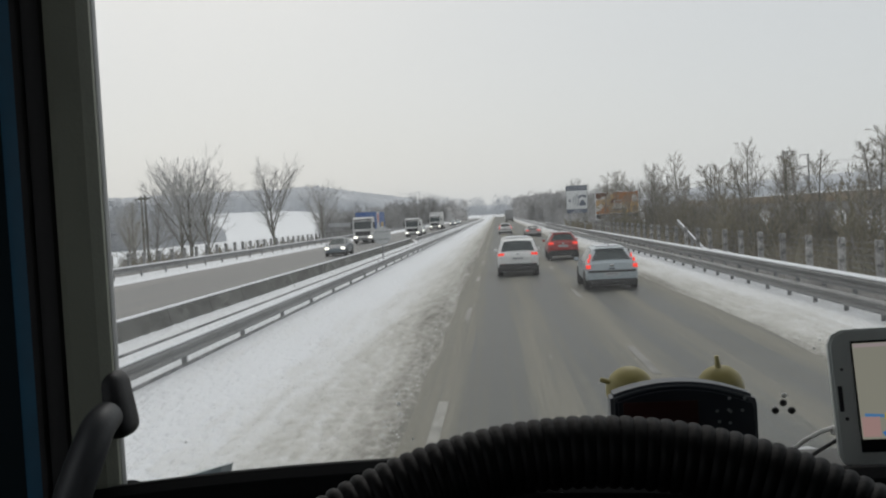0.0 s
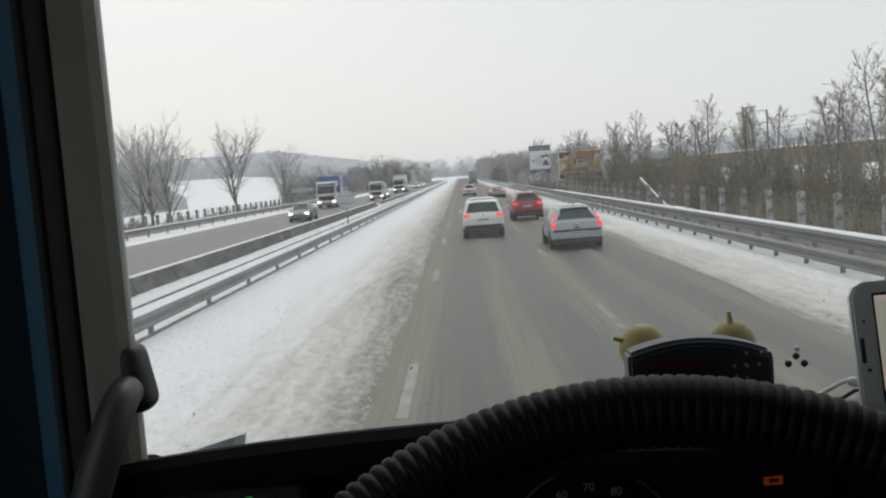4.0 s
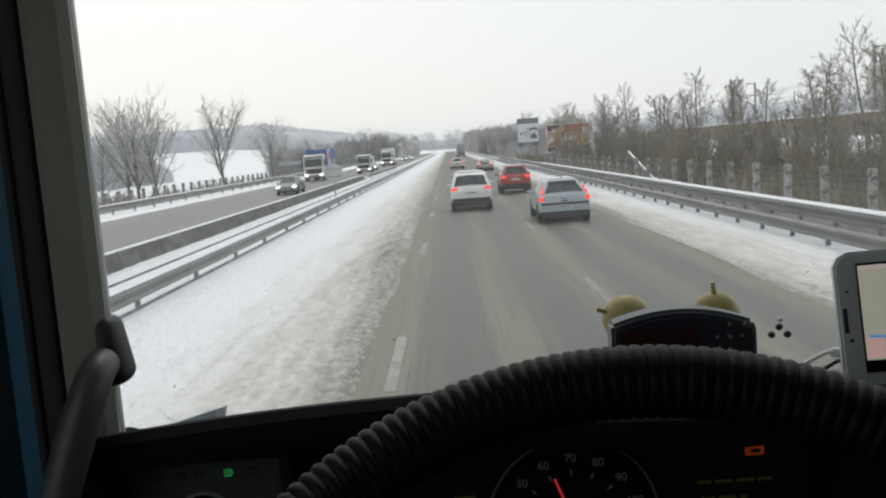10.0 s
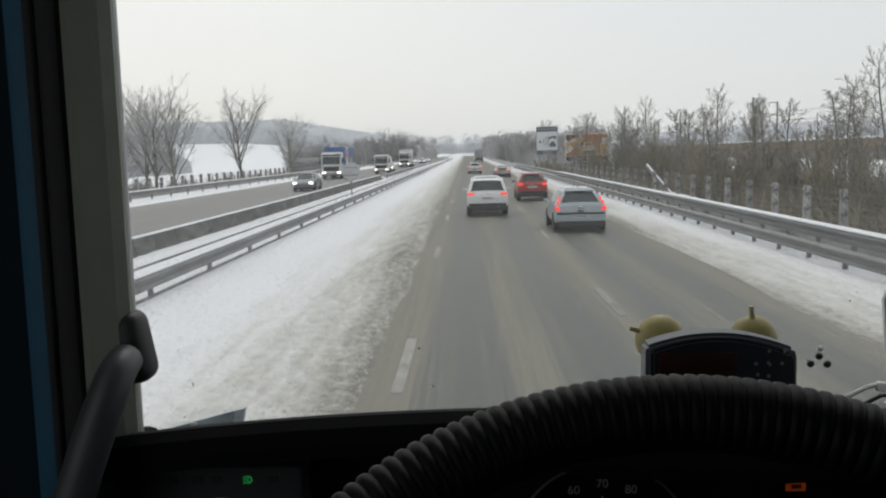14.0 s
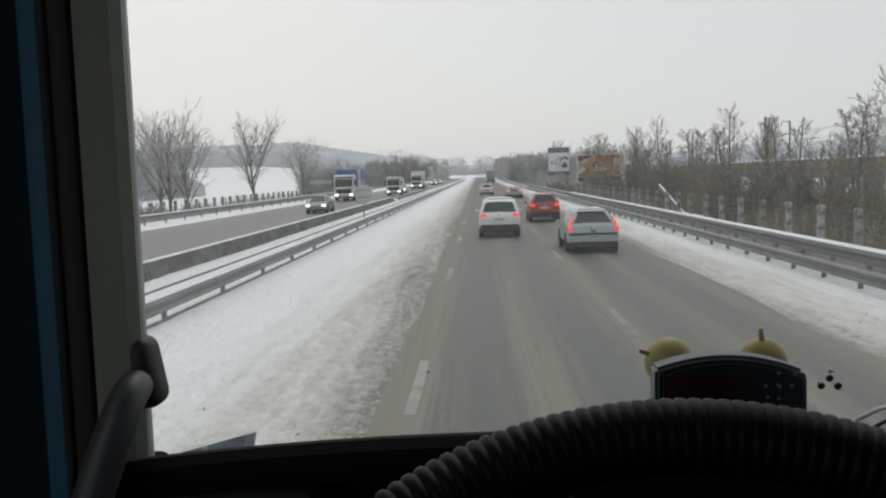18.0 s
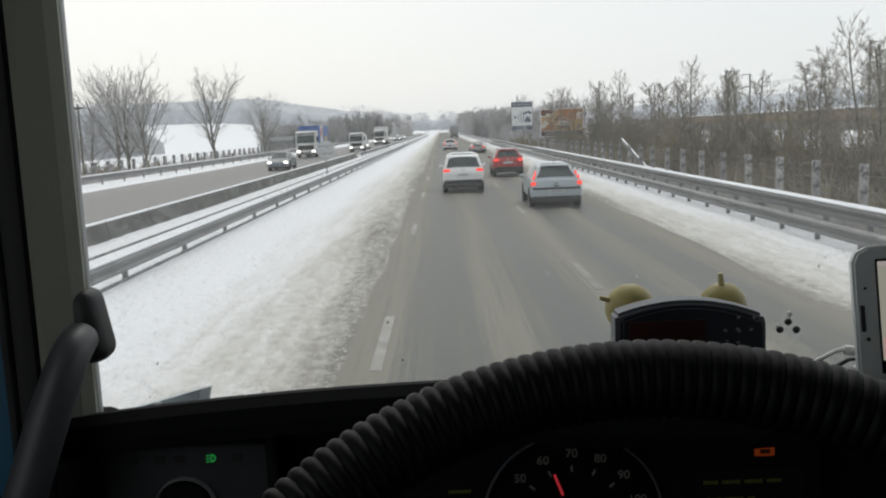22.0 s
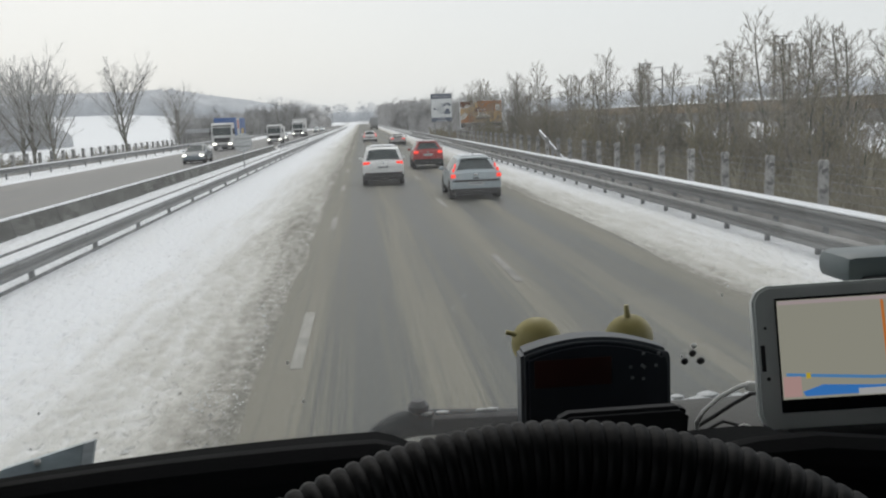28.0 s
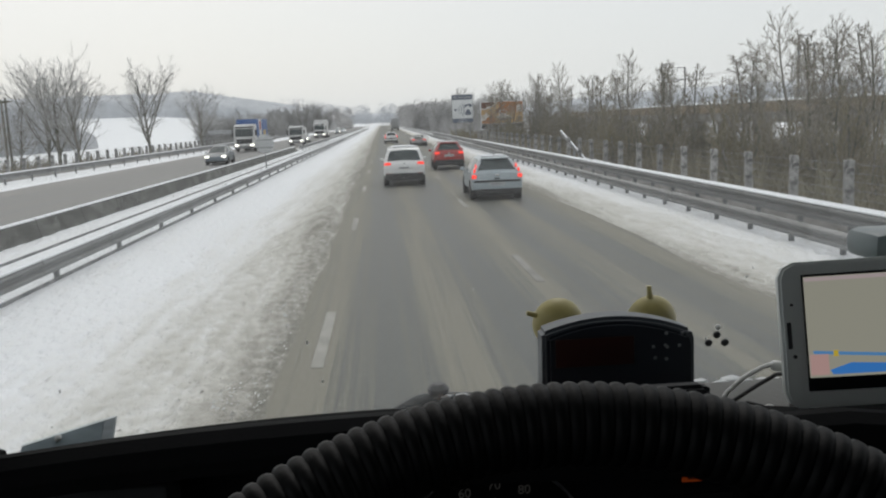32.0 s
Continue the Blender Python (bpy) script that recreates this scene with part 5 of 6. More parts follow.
for x, z, r, mtl in ((0.3325, 2.6005, 0.0034, BLACKPL), (0.3400, 2.6075, 0.0034, BLACKPL), (0.3475, 2.6000, 0.0036, BLACKPL), (0.3410, 2.6145, 0.0026, WHITEPL)):
    bm = B()
    lathe(bm, [(r, 0), (r * 0.95, 0.0015), (r * 0.5, 0.0028), (0.0002, 0.003)], Matrix.Translation((x, 0.806, z)) @ Matrix.Rotation(radians(103), 4, "X"), 12)
    part("dot", bm, mtl, dots)

# droplets and specks of sleet on the glass
rd = random.Random(21)
specks = B()
for k in range(36):
    x, h = rd.uniform(-0.28, 0.75), rd.uniform(-0.11, 0.02)
    r = rd.choice((0.0003, 0.0004, 0.0006, 0.0010))
    bmesh.ops.create_icosphere(specks, subdivisions=1, radius=r, matrix=GT @ Matrix.Translation((x - 0.76, -0.0032, h)) @ Matrix.Diagonal((1, 0.5, rd.uniform(1.0, 2.2), 1)))
tagged(part("sleet_specks", specks, mat("melting_sleet", (0.62, 0.64, 0.66), 0.35), None), "specks of melting sleet on the windscreen", "sleet", kind="stuff")

# parked wiper outside, low over the front
wip = thing("windscreen_wiper", "black windscreen wiper parked low with wet snow on it", "wiper")
bm = B()
tube(bm, spline([(0.040, 0.905, 2.445), (0.044, 0.905, 2.485), (0.052, 0.905, 2.506), (0.068, 0.905, 2.519), (0.09, 0.905, 2.524), (0.16, 0.905, 2.521), (0.28, 0.905, 2.517), (0.50, 0.905, 2.511)], 4),
     [0.0185 - 0.0003 * k for k in range(29)], 14)
part("arm", bm, mat("wet_black", (0.012, 0.018, 0.020), 0.45, spec=0.2, vary=0.3, scale=60, second=(0.05, 0.06, 0.065), mixscale=45, mixlo=0.56, mixhi=0.7), wip)
bm = B()
box(bm, (0.48, 0.885, 2.519), (0.75, 0.014, 0.016), 0.004, Matrix.Rotation(radians(1.5), 4, "Y"))
part("blade", bm, RUBBER, wip)
bm = B()
lathe(bm, [(0.010, 0), (0.011, 0.006), (0.006, 0.011)], Matrix.Translation((0.093, 0.900, 2.538)), 14)
part("nut", bm, DARKPL, wip)
sn = B()
for k in range(5):
    x = 0.10 + rl.uniform(0.0, 0.12)
    bmesh.ops.create_icosphere(sn, subdivisions=1, radius=rl.uniform(0.002, 0.004), matrix=Matrix.Translation((x, 0.893, 2.537)) @ Matrix.Diagonal((2.2, 1, 0.7, 1)))
for k in range(46):
    x = rl.uniform(0.335, 0.45)
    bmesh.ops.create_icosphere(sn, subdivisions=1, radius=rl.uniform(0.003, 0.0085), matrix=Matrix.Translation((x, 0.893 + rl.uniform(-0.012, 0.012), 2.527 + rl.uniform(-0.006, 0.008))) @ Matrix.Diagonal((1.6, 1, 0.8, 1)))
part("wet_snow", sn, mat("wet_snow", (0.5, 0.52, 0.53), 0.4), wip)

# metal plate outside the windscreen's corner
pl = thing("bracket_plate", "riveted metal bracket plate outside the windscreen", "bracket")
bm = B()
prism(bm, [(-0.250, 2.553), (-0.188, 2.5645), (-0.188, 2.5812), (-0.250, 2.568)], 0.752, 0.757)
for v in bm.verts:
    v.co.y += (v.co.z - 2.567) * 0.9
    v.co.z -= 0.004
part("plate", bm, mat("teal_grey_plate", (0.33, 0.39, 0.41), 0.35, 0.2, vary=0.25, scale=25, stretch=(1, 1, 3)), pl)
bm = B()
prism(bm, [(-0.1875, 2.5643), (-0.179, 2.566), (-0.179, 2.583), (-0.1875, 2.5813)], 0.7515, 0.757)
for v in bm.verts:
    v.co.y += (v.co.z - 2.567) * 0.9
    v.co.z -= 0.004
part("plate_end", bm, ALU, pl)
bm = B()
for x, z, r in ((-0.222, 2.572, 0.0030), (-0.231, 2.559, 0.0026)):
    lathe(bm, [(r, 0), (r * 0.8, 0.0014), (0.0004, 0.002)], Matrix.Translation((x, 0.7510 + (z - 2.567) * 0.9, z - 0.004)) @ Matrix.Rotation(radians(48), 4, "X"), 10)
part("rivet", bm, WHITEPL, pl)
bm = B()
box(bm, (-0.213, 0.742, 2.505), (0.05, 0.01, 0.08), 0.003)
part("bracket_foot", bm, DARKPL, pl)


# ---------------------------------------------------------------- vehicles
def wheel_parts(parent, x, y, r, w, rimmat):
    s = 1 if x > 0 else -1
    bm = B()
    m = Matrix.Translation((x, y, r)) @ Matrix.Rotation(radians(90), 4, "Y")
    lathe(bm, [(r * 0.62, -w / 2), (r * 0.93, -w / 2), (r, -w * 0.36), (r, w * 0.36), (r * 0.93, w / 2), (r * 0.62, w / 2)], m, 28)
    wh = part("wheel", bm, RUBBER, parent)
    bm = B()
    m2 = Matrix.Translation((x + s * (w / 2 - 0.02), y, r)) @ Matrix.Rotation(radians(90 * s), 4, "Y")
    lathe(bm, [(r * 0.64, 0.0), (r * 0.64, 0.022), (r * 0.56, 0.012), (r * 0.2, 0.006), (r * 0.16, 0.02), (0.01, 0.022)], m2, 20)
    part("rim", bm, rimmat, wh)


def car(name, label, spec, loc, rz=0, paint=None, glass=None, category="car", group="cars on the motorway"):
    """A car with its tail at y=0 and its nose at +y. spec holds stations (y, sill, belt, top, half width at sill, belt and top)."""
    t = thing(name, label, category, loc, rz, group)
    st = spec["stations"]
    rings, lines = [], []
    bm = B()
    for y, zs, zb, zt, ws, wb, wt in st:
        h = zt - zb
        half = [(ws * 0.86, zs), (ws * 0.97, zs + 0.06), (ws, zs + (zb - zs) * 0.35), (wb * 1.005, zs + (zb - zs) * 0.75), (wb, zb), (wb + (wt - wb) * 0.5 + 0.012, zb + h * 0.5), (wt + 0.01, zb + h * 0.88), (wt * 0.86, zt - 0.012 * min(1, h * 4)), (wt * 0.45, zt + 0.008), (0, zt + 0.015)]
        pts = [(x, z) for x, z in half] + [(-x, z) for x, z in reversed(half[:-1])]
        lines.append([Vector((x, y, z)) for x, z in pts])
    # rounded in between, round the section and along the car
    fine = []
    for ln in lines:
        k = len(ln)
        row = []
        for j in range(k):
            row.append(ln[j])
            row.append((ln[j] + ln[(j + 1) % k]) / 2 if j == k - 1 else (9 * (ln[j] + ln[j + 1]) - ln[max(j - 1, 0)] - ln[min(j + 2, k - 1)]) / 16)
        fine.append(row[:-1])
    for i, row in enumerate(fine):
        rings.append([bm.verts.new(v) for v in row])
        if i + 1 < len(fine):
            b4, nx, af = fine[max(i - 1, 0)], fine[i + 1], fine[min(i + 2, len(fine) - 1)]
            mids = []
            for j, v in enumerate(row):
                m = (9 * (v + nx[j]) - b4[j] - af[j]) / 16
                m.y = (v.y + nx[j].y) / 2
                mids.append(bm.verts.new(m))
            rings.append(mids)
    n = len(rings[0])
    for p, q in zip(rings, rings[1:]):
        for k in range(n):
            bm.faces.new((p[k], p[(k + 1) % n], q[(k + 1) % n], q[k]))
    bm.faces.new(list(reversed(rings[0])))
    bm.faces.new(rings[-1])
    bmesh.ops.recalc_face_normals(bm, faces=bm.faces[:])
    # glass laid just proud of the skin
    bm.normal_update()

    def pane(nm, cells, inset=0.0, lab=""):
        g = B()
        for i, k in [(2 * i + u, 2 * k + w) for i, ks in cells for k in ks for u in (0, 1) for w in (0, 1)]:
            if k + 1 < n:
                quad = [rings[i][k], rings[i][k + 1], rings[i + 1][k + 1], rings[i + 1][k]]
                nrm = (quad[2].co - quad[0].co).cross(quad[3].co - quad[1].co).normalized()
                mid = sum((v.co for v in quad), Vector()) / 4
                cen = Vector((0, mid.y, mid.z - 0.3))
                if nrm.dot(mid - cen) < 0:
                    nrm = -nrm
                g.faces.new([g.verts.new(v.co + nrm * 0.007) for v in quad])
        bmesh.ops.remove_doubles(g, verts=g.verts[:], dist=0.012)
        bmesh.ops.recalc_face_normals(g, faces=g.faces[:])
        if inset:
            mid = sum((v.co for v in g.verts), Vector()) / len(g.verts)
            for v in g.verts:
                v.co = mid + (v.co - mid) * (1 - inset) + Vector((0, -0.012, 0.006))
        return part(nm, g, glass or GLASSCAR, t, lab)

    n0 = (n + 1) // 2
    right, left = (4, 5), (n0 - 7, n0 - 6)
    for i in spec["side"]:
        pane("side_window", [(i, right)])
        pane("side_window", [(i, left)])
    pane("rear_window", [(i, tuple(range(5, n0 - 6))) for i in spec["rear"]], 0.15)
    pane("windscreen", [(i, tuple(range(5, n0 - 6))) for i in spec["front"]])
    part("body", bm, paint, t)
    w = spec["width"] / 2
    for y in spec["axles"]:
        for s in (-1, 1):
            wheel_parts(t, s * (w - 0.11), y, spec["r"], 0.21, RIM)
            g = B()
            bmesh.ops.create_cone(g, cap_ends=True, segments=24, radius1=spec["r"] * 1.16, radius2=spec["r"] * 1.16, depth=0.02, matrix=Matrix.Translation((s * (w + 0.001), y, spec["r"])) @ Matrix.Rotation(radians(90), 4, "Y"))
            g2 = part("wheel_arch", g, CHASSIS, t, smooth=False)
    g = B()
    box(g, (0, st[len(st) // 2][0], spec["sill"] - 0.03), (2 * w * 0.86, st[-1][0] * 0.86, 0.16), 0.03)
    part("underbody", g, CHASSIS, t)
    g = B()
    box(g, (0, 0.05, spec["sill"] + 0.055), (2 * w * 0.93, 0.16, spec["valance"]), 0.04)
    part("rear_valance", g, CHASSIS, t, "black lower rear bumper caked with slush")
    for s in (-1, 1):
        g = B()
        box(g, (s * (w + 0.09), spec["mirror"][0], spec["mirror"][1]), (0.17, 0.09, 0.13), 0.035)
        part("wing_mirror", g, paint, t)
        for (x, z, sx, sz, yy) in spec["lamps"]:
            g = B()
            box(g, (s * x, yy, z), (sx, 0.10, sz), 0.03)
            part("tail_light", g, TAIL, t, "lit red tail light")
        g = B()
        box(g, (s * w * 0.74, st[-1][0] - 0.14, spec["head"]), (0.34, 0.2, 0.15), 0.05)
        part("headlight", g, HEAD if spec.get("lit") else mat("head_lens", (0.5, 0.52, 0.53), 0.2), t)
    px, pz, py = spec["plate"]
    g = B()
    box(g, (px, py, pz), (0.52, 0.012, 0.11), 0.004)
    pb = part("number_plate", g, PLATEW, t)
    g = B()
    for k in range(7):
        box(g, (px - 0.19 + k * 0.063, py - 0.007, pz), (0.036, 0.004, 0.06))
    part("plate_bars", g, PLATEB, pb, smooth=False)
    for nm, c, s, mt in spec.get("extra", ()):
        g = B()
        box(g, c, s, min(s) * 0.35)
        part(nm, g, mt, t)
    return t


def paint(name, c, rough=0.35, dirt=(0.30, 0.29, 0.27)):
    return mat(name, c, rough, vary=0.05, scale=2, second=dirt, mixscale=2.2, mixlo=0.56, mixhi=0.8, coat=0.3)


WHITEP = paint("white_car_paint", (0.70, 0.70, 0.69), dirt=(0.5, 0.49, 0.47))
REDP = paint("red_car_paint", (0.31, 0.02, 0.018), dirt=(0.25, 0.06, 0.055))
SILVERP = paint("pale_blue_silver_paint", (0.35, 0.40, 0.425), dirt=(0.30, 0.31, 0.31))
GREYP = paint("dirty_grey_paint", (0.33, 0.31, 0.30), dirt=(0.26, 0.25, 0.24))
DARKP = paint("dark_blue_paint", (0.11, 0.135, 0.155), dirt=(0.2, 0.2, 0.2))

SUV = dict(width=1.81, axles=(0.82, 3.42), r=0.35, sill=0.36, valance=0.32, mirror=(2.75, 1.08), head=0.78, plate=(0, 0.80, -0.005),
           stations=[(0.0, 0.42, 0.60, 0.92, 0.80, 0.86, 0.82), (0.05, 0.40, 0.72, 1.02, 0.86, 0.885, 0.84), (0.12, 0.38, 0.98, 1.08, 0.90, 0.89, 0.83), (0.42, 0.37, 1.04, 1.58, 0.905, 0.89, 0.72),
                     (0.75, 0.36, 1.04, 1.66, 0.905, 0.89, 0.71), (1.65, 0.36, 1.03, 1.70, 0.905, 0.895, 0.71), (2.35, 0.36, 1.01, 1.66, 0.905, 0.895, 0.69), (3.15, 0.37, 0.99, 1.08, 0.905, 0.88, 0.70),
                     (3.9, 0.38, 0.90, 0.98, 0.90, 0.85, 0.66), (4.3, 0.40, 0.70, 0.84, 0.84, 0.78, 0.6), (4.42, 0.42, 0.55, 0.66, 0.74, 0.7, 0.55)],
           side=(3, 4, 5), rear=(2,), front=(6,), lamps=[(0.725, 0.975, 0.30, 0.14, 0.06)],
           extra=[("badge", (0, 0.02, 0.96), (0.11, 0.012, 0.11), CHROME), ("rear_wiper", (0.14, 0.30, 1.24), (0.46, 0.02, 0.025), RUBBER), ("snow_on_roof", (0, 1.45, 1.712), (1.0, 1.5, 0.035), SNOWCAP), ("aerial", (0, 0.75, 1.73), (0.02, 0.05, 0.08), BLACKPL),
                  ("roof_rail", (0.62, 1.5, 1.69), (0.035, 1.7, 0.035), GALVDARK), ("roof_rail", (-0.62, 1.5, 1.69), (0.035, 1.7, 0.035), GALVDARK), ("reflector", (0.7, -0.01, 0.56), (0.2, 0.012, 0.03), TAILDIM), ("reflector", (-0.7, -0.01, 0.56), (0.2, 0.012, 0.03), TAILDIM)])
car("white_suv", "white compact off-roader with lit red tail lights, snow on its roof", SUV, (0.92, 38.0, 0), -0.6, WHITEP)

HATCH = dict(width=1.77, axles=(0.72, 3.33), r=0.31, sill=0.28, valance=0.12, mirror=(2.65, 0.98), head=0.68, plate=(0, 0.56, -0.012),
             stations=[(0.0, 0.34, 0.52, 0.66, 0.78, 0.82, 0.80), (0.04, 0.32, 0.62, 0.92, 0.85, 0.86, 0.80), (0.12, 0.30, 0.88, 1.0, 0.88, 0.86, 0.74), (0.52, 0.29, 0.94, 1.38, 0.885, 0.86, 0.58),
                       (1.0, 0.28, 0.95, 1.45, 0.885, 0.865, 0.58), (1.75, 0.28, 0.94, 1.475, 0.885, 0.87, 0.59), (2.3, 0.28, 0.92, 1.43, 0.885, 0.87, 0.58), (3.2, 0.29, 0.88, 0.96, 0.885, 0.85, 0.64),
                       (3.85, 0.30, 0.76, 0.82, 0.86, 0.80, 0.6), (4.2, 0.32, 0.55, 0.66, 0.76, 0.72, 0.55), (4.26, 0.34, 0.48, 0.55, 0.68, 0.66, 0.5)],
             side=(3, 4, 5), rear=(2,), front=(6,), lamps=[(0.79, 0.82, 0.17, 0.14, 0.05), (0.765, 0.97, 0.08, 0.24, 0.145), (0.70, 1.14, 0.055, 0.20, 0.29)],
             extra=[("badge", (0, 0.005, 0.86), (0.15, 0.012, 0.07), CHROME), ("handle_slot", (0, 0.0, 0.74), (0.2, 0.012, 0.05), BLACKPL), ("bumper_strip", (0, -0.005, 0.655), (1.62, 0.05, 0.07), BLACKPL), ("rear_wiper", (0.15, 0.22, 1.06), (0.42, 0.02, 0.03), RUBBER),
                    ("spoiler", (0, 0.50, 1.415), (1.02, 0.2, 0.03), SILVERP), ("aerial", (0, 0.8, 1.52), (0.012, 0.06, 0.12), BLACKPL), ("door_handle", (0.895, 1.55, 0.86), (0.02, 0.16, 0.03), SILVERP), ("door_handle", (-0.895, 1.55, 0.86), (0.02, 0.16, 0.03), BLACKPL), ("door_handle", (-0.895, 2.4, 0.86), (0.02, 0.16, 0.03), BLACKPL), ("snow_on_roof", (0, 1.55, 1.482), (0.8, 1.2, 0.02), SNOWCAP)])
car("silver_hatchback", "pale silver-blue hatchback with lit tail lights in slush", HATCH, (3.9, 29.5, 0), -0.5, SILVERP)

CROSS = dict(width=1.74, axles=(0.70, 3.24), r=0.33, sill=0.36, valance=0.30, mirror=(2.6, 1.05), head=0.78, plate=(0, 0.80, -0.008),
             stations=[(0.0, 0.40, 0.62, 0.80, 0.76, 0.80, 0.78), (0.04, 0.38, 0.76, 0.98, 0.84, 0.84, 0.78), (0.14, 0.36, 0.98, 1.08, 0.865, 0.84, 0.72), (0.48, 0.36, 1.02, 1.46, 0.87, 0.84, 0.58),
                       (0.85, 0.36, 1.02, 1.53, 0.87, 0.845, 0.58), (1.6, 0.36, 1.0, 1.56, 0.87, 0.85, 0.59), (2.2, 0.36, 0.98, 1.53, 0.87, 0.85, 0.58), (2.95, 0.37, 0.95, 1.03, 0.87, 0.84, 0.64),
                       (3.7, 0.38, 0.86, 0.92, 0.86, 0.80, 0.6), (4.05, 0.40, 0.66, 0.78, 0.78, 0.72, 0.55), (4.16, 0.42, 0.52, 0.62, 0.68, 0.66, 0.5)],
             side=(3, 4, 5), rear=(2,), front=(6,), lamps=[(0.68, 0.95, 0.29, 0.14, 0.05)],
             extra=[("badge", (0, 0.005, 0.94), (0.10, 0.012, 0.10), CHROME), ("snow_on_roof", (0, 1.4, 1.572), (0.85, 1.3, 0.03), SNOWCAP), ("roof_rail", (0.55, 1.4, 1.56), (0.035, 1.5, 0.035), GALVDARK), ("roof_rail", (-0.55, 1.4, 1.56), (0.035, 1.5, 0.035), GALVDARK),
                    ("rear_wiper", (0.12, 0.27, 1.17), (0.4, 0.02, 0.025), RUBBER), ("fog_lamp", (0.66, -0.005, 0.5), (0.12, 0.02, 0.08), TAILDIM), ("fog_lamp", (-0.66, -0.005, 0.5), (0.12, 0.02, 0.08), TAILDIM), ("spoiler", (0, 0.46, 1.50), (1.05, 0.2, 0.035), REDP)])
car("red_crossover", "bright red crossover with lit tail lights and a snowy roof", CROSS, (3.75, 49.0, 0), -0.5, REDP)

SPORT = dict(width=1.88, axles=(0.75, 3.2), r=0.33, sill=0.22, valance=0.2, mirror=(2.55, 0.9), head=0.66, plate=(0, 0.52, -0.01),
             stations=[(0.0, 0.32, 0.45, 0.60, 0.82, 0.86, 0.82), (0.06, 0.28, 0.56, 0.78, 0.92, 0.92, 0.84), (0.5, 0.24, 0.72, 0.92, 0.94, 0.92, 0.72), (1.3, 0.22, 0.80, 1.24, 0.92, 0.88, 0.52),
                       (1.85, 0.22, 0.82, 1.29, 0.91, 0.87, 0.52), (2.3, 0.22, 0.81, 1.24, 0.91, 0.88, 0.52), (3.0, 0.22, 0.76, 0.84, 0.92, 0.88, 0.6), (3.9, 0.24, 0.62, 0.72, 0.90, 0.82, 0.6), (4.4, 0.28, 0.44, 0.55, 0.78, 0.7, 0.5), (4.52, 0.3, 0.38, 0.45, 0.68, 0.6, 0.45)],
             side=(3, 4), rear=(2,), front=(5,), lamps=[(0.62, 0.72, 0.34, 0.10, 0.04)],
             extra=[("wing", (0, 0.12, 1.16), (1.72, 0.30, 0.035), BLACKPL), ("wing_strut", (0.42, 0.2, 1.02), (0.04, 0.16, 0.28), BLACKPL), ("wing_strut", (-0.42, 0.2, 1.02), (0.04, 0.16, 0.28), BLACKPL), ("engine_grille", (0, 0.36, 0.93), (0.9, 0.4, 0.03), BLACKPL),
                    ("wing_end", (0.86, 0.12, 1.15), (0.03, 0.34, 0.12), BLACKPL), ("wing_end", (-0.86, 0.12, 1.15), (0.03, 0.34, 0.12), BLACKPL), ("exhaust", (0.1, -0.01, 0.30), (0.1, 0.08, 0.1), CHROME), ("exhaust", (-0.1, -0.01, 0.30), (0.1, 0.08, 0.1), CHROME)])
car("grey_sports_car", "slush-splashed grey sports car with a large rear wing", SPORT, (4.1, 98.0, 0), -0.5, GREYP)
car("white_hatchback", "white car far ahead with lit tail lights", HATCH, (1.15, 116.0, 0), 0, WHITEP)

# oncoming cars have their noses turned this way
ON = dict(HATCH, lit=True, lamps=[])
car("dark_hatchback", "dark oncoming car with lit headlights", ON, (-13.3, 74, 0), 180, DARKP, GLASSCAR)
for k, (x, y, p) in enumerate(((-13.2, 150, WHITEP), (-16.6, 172, DARKP), (-13.2, 205, GREYP), (-16.6, 228, WHITEP), (-13.2, 262, DARKP), (-13.2, 300, SILVERP), (-16.6, 330, DARKP))):
    car("oncoming_car", "distant oncoming car with lit headlights", ON, (x, y, 0), 180, p, CARGLASSL, group="oncoming cars")


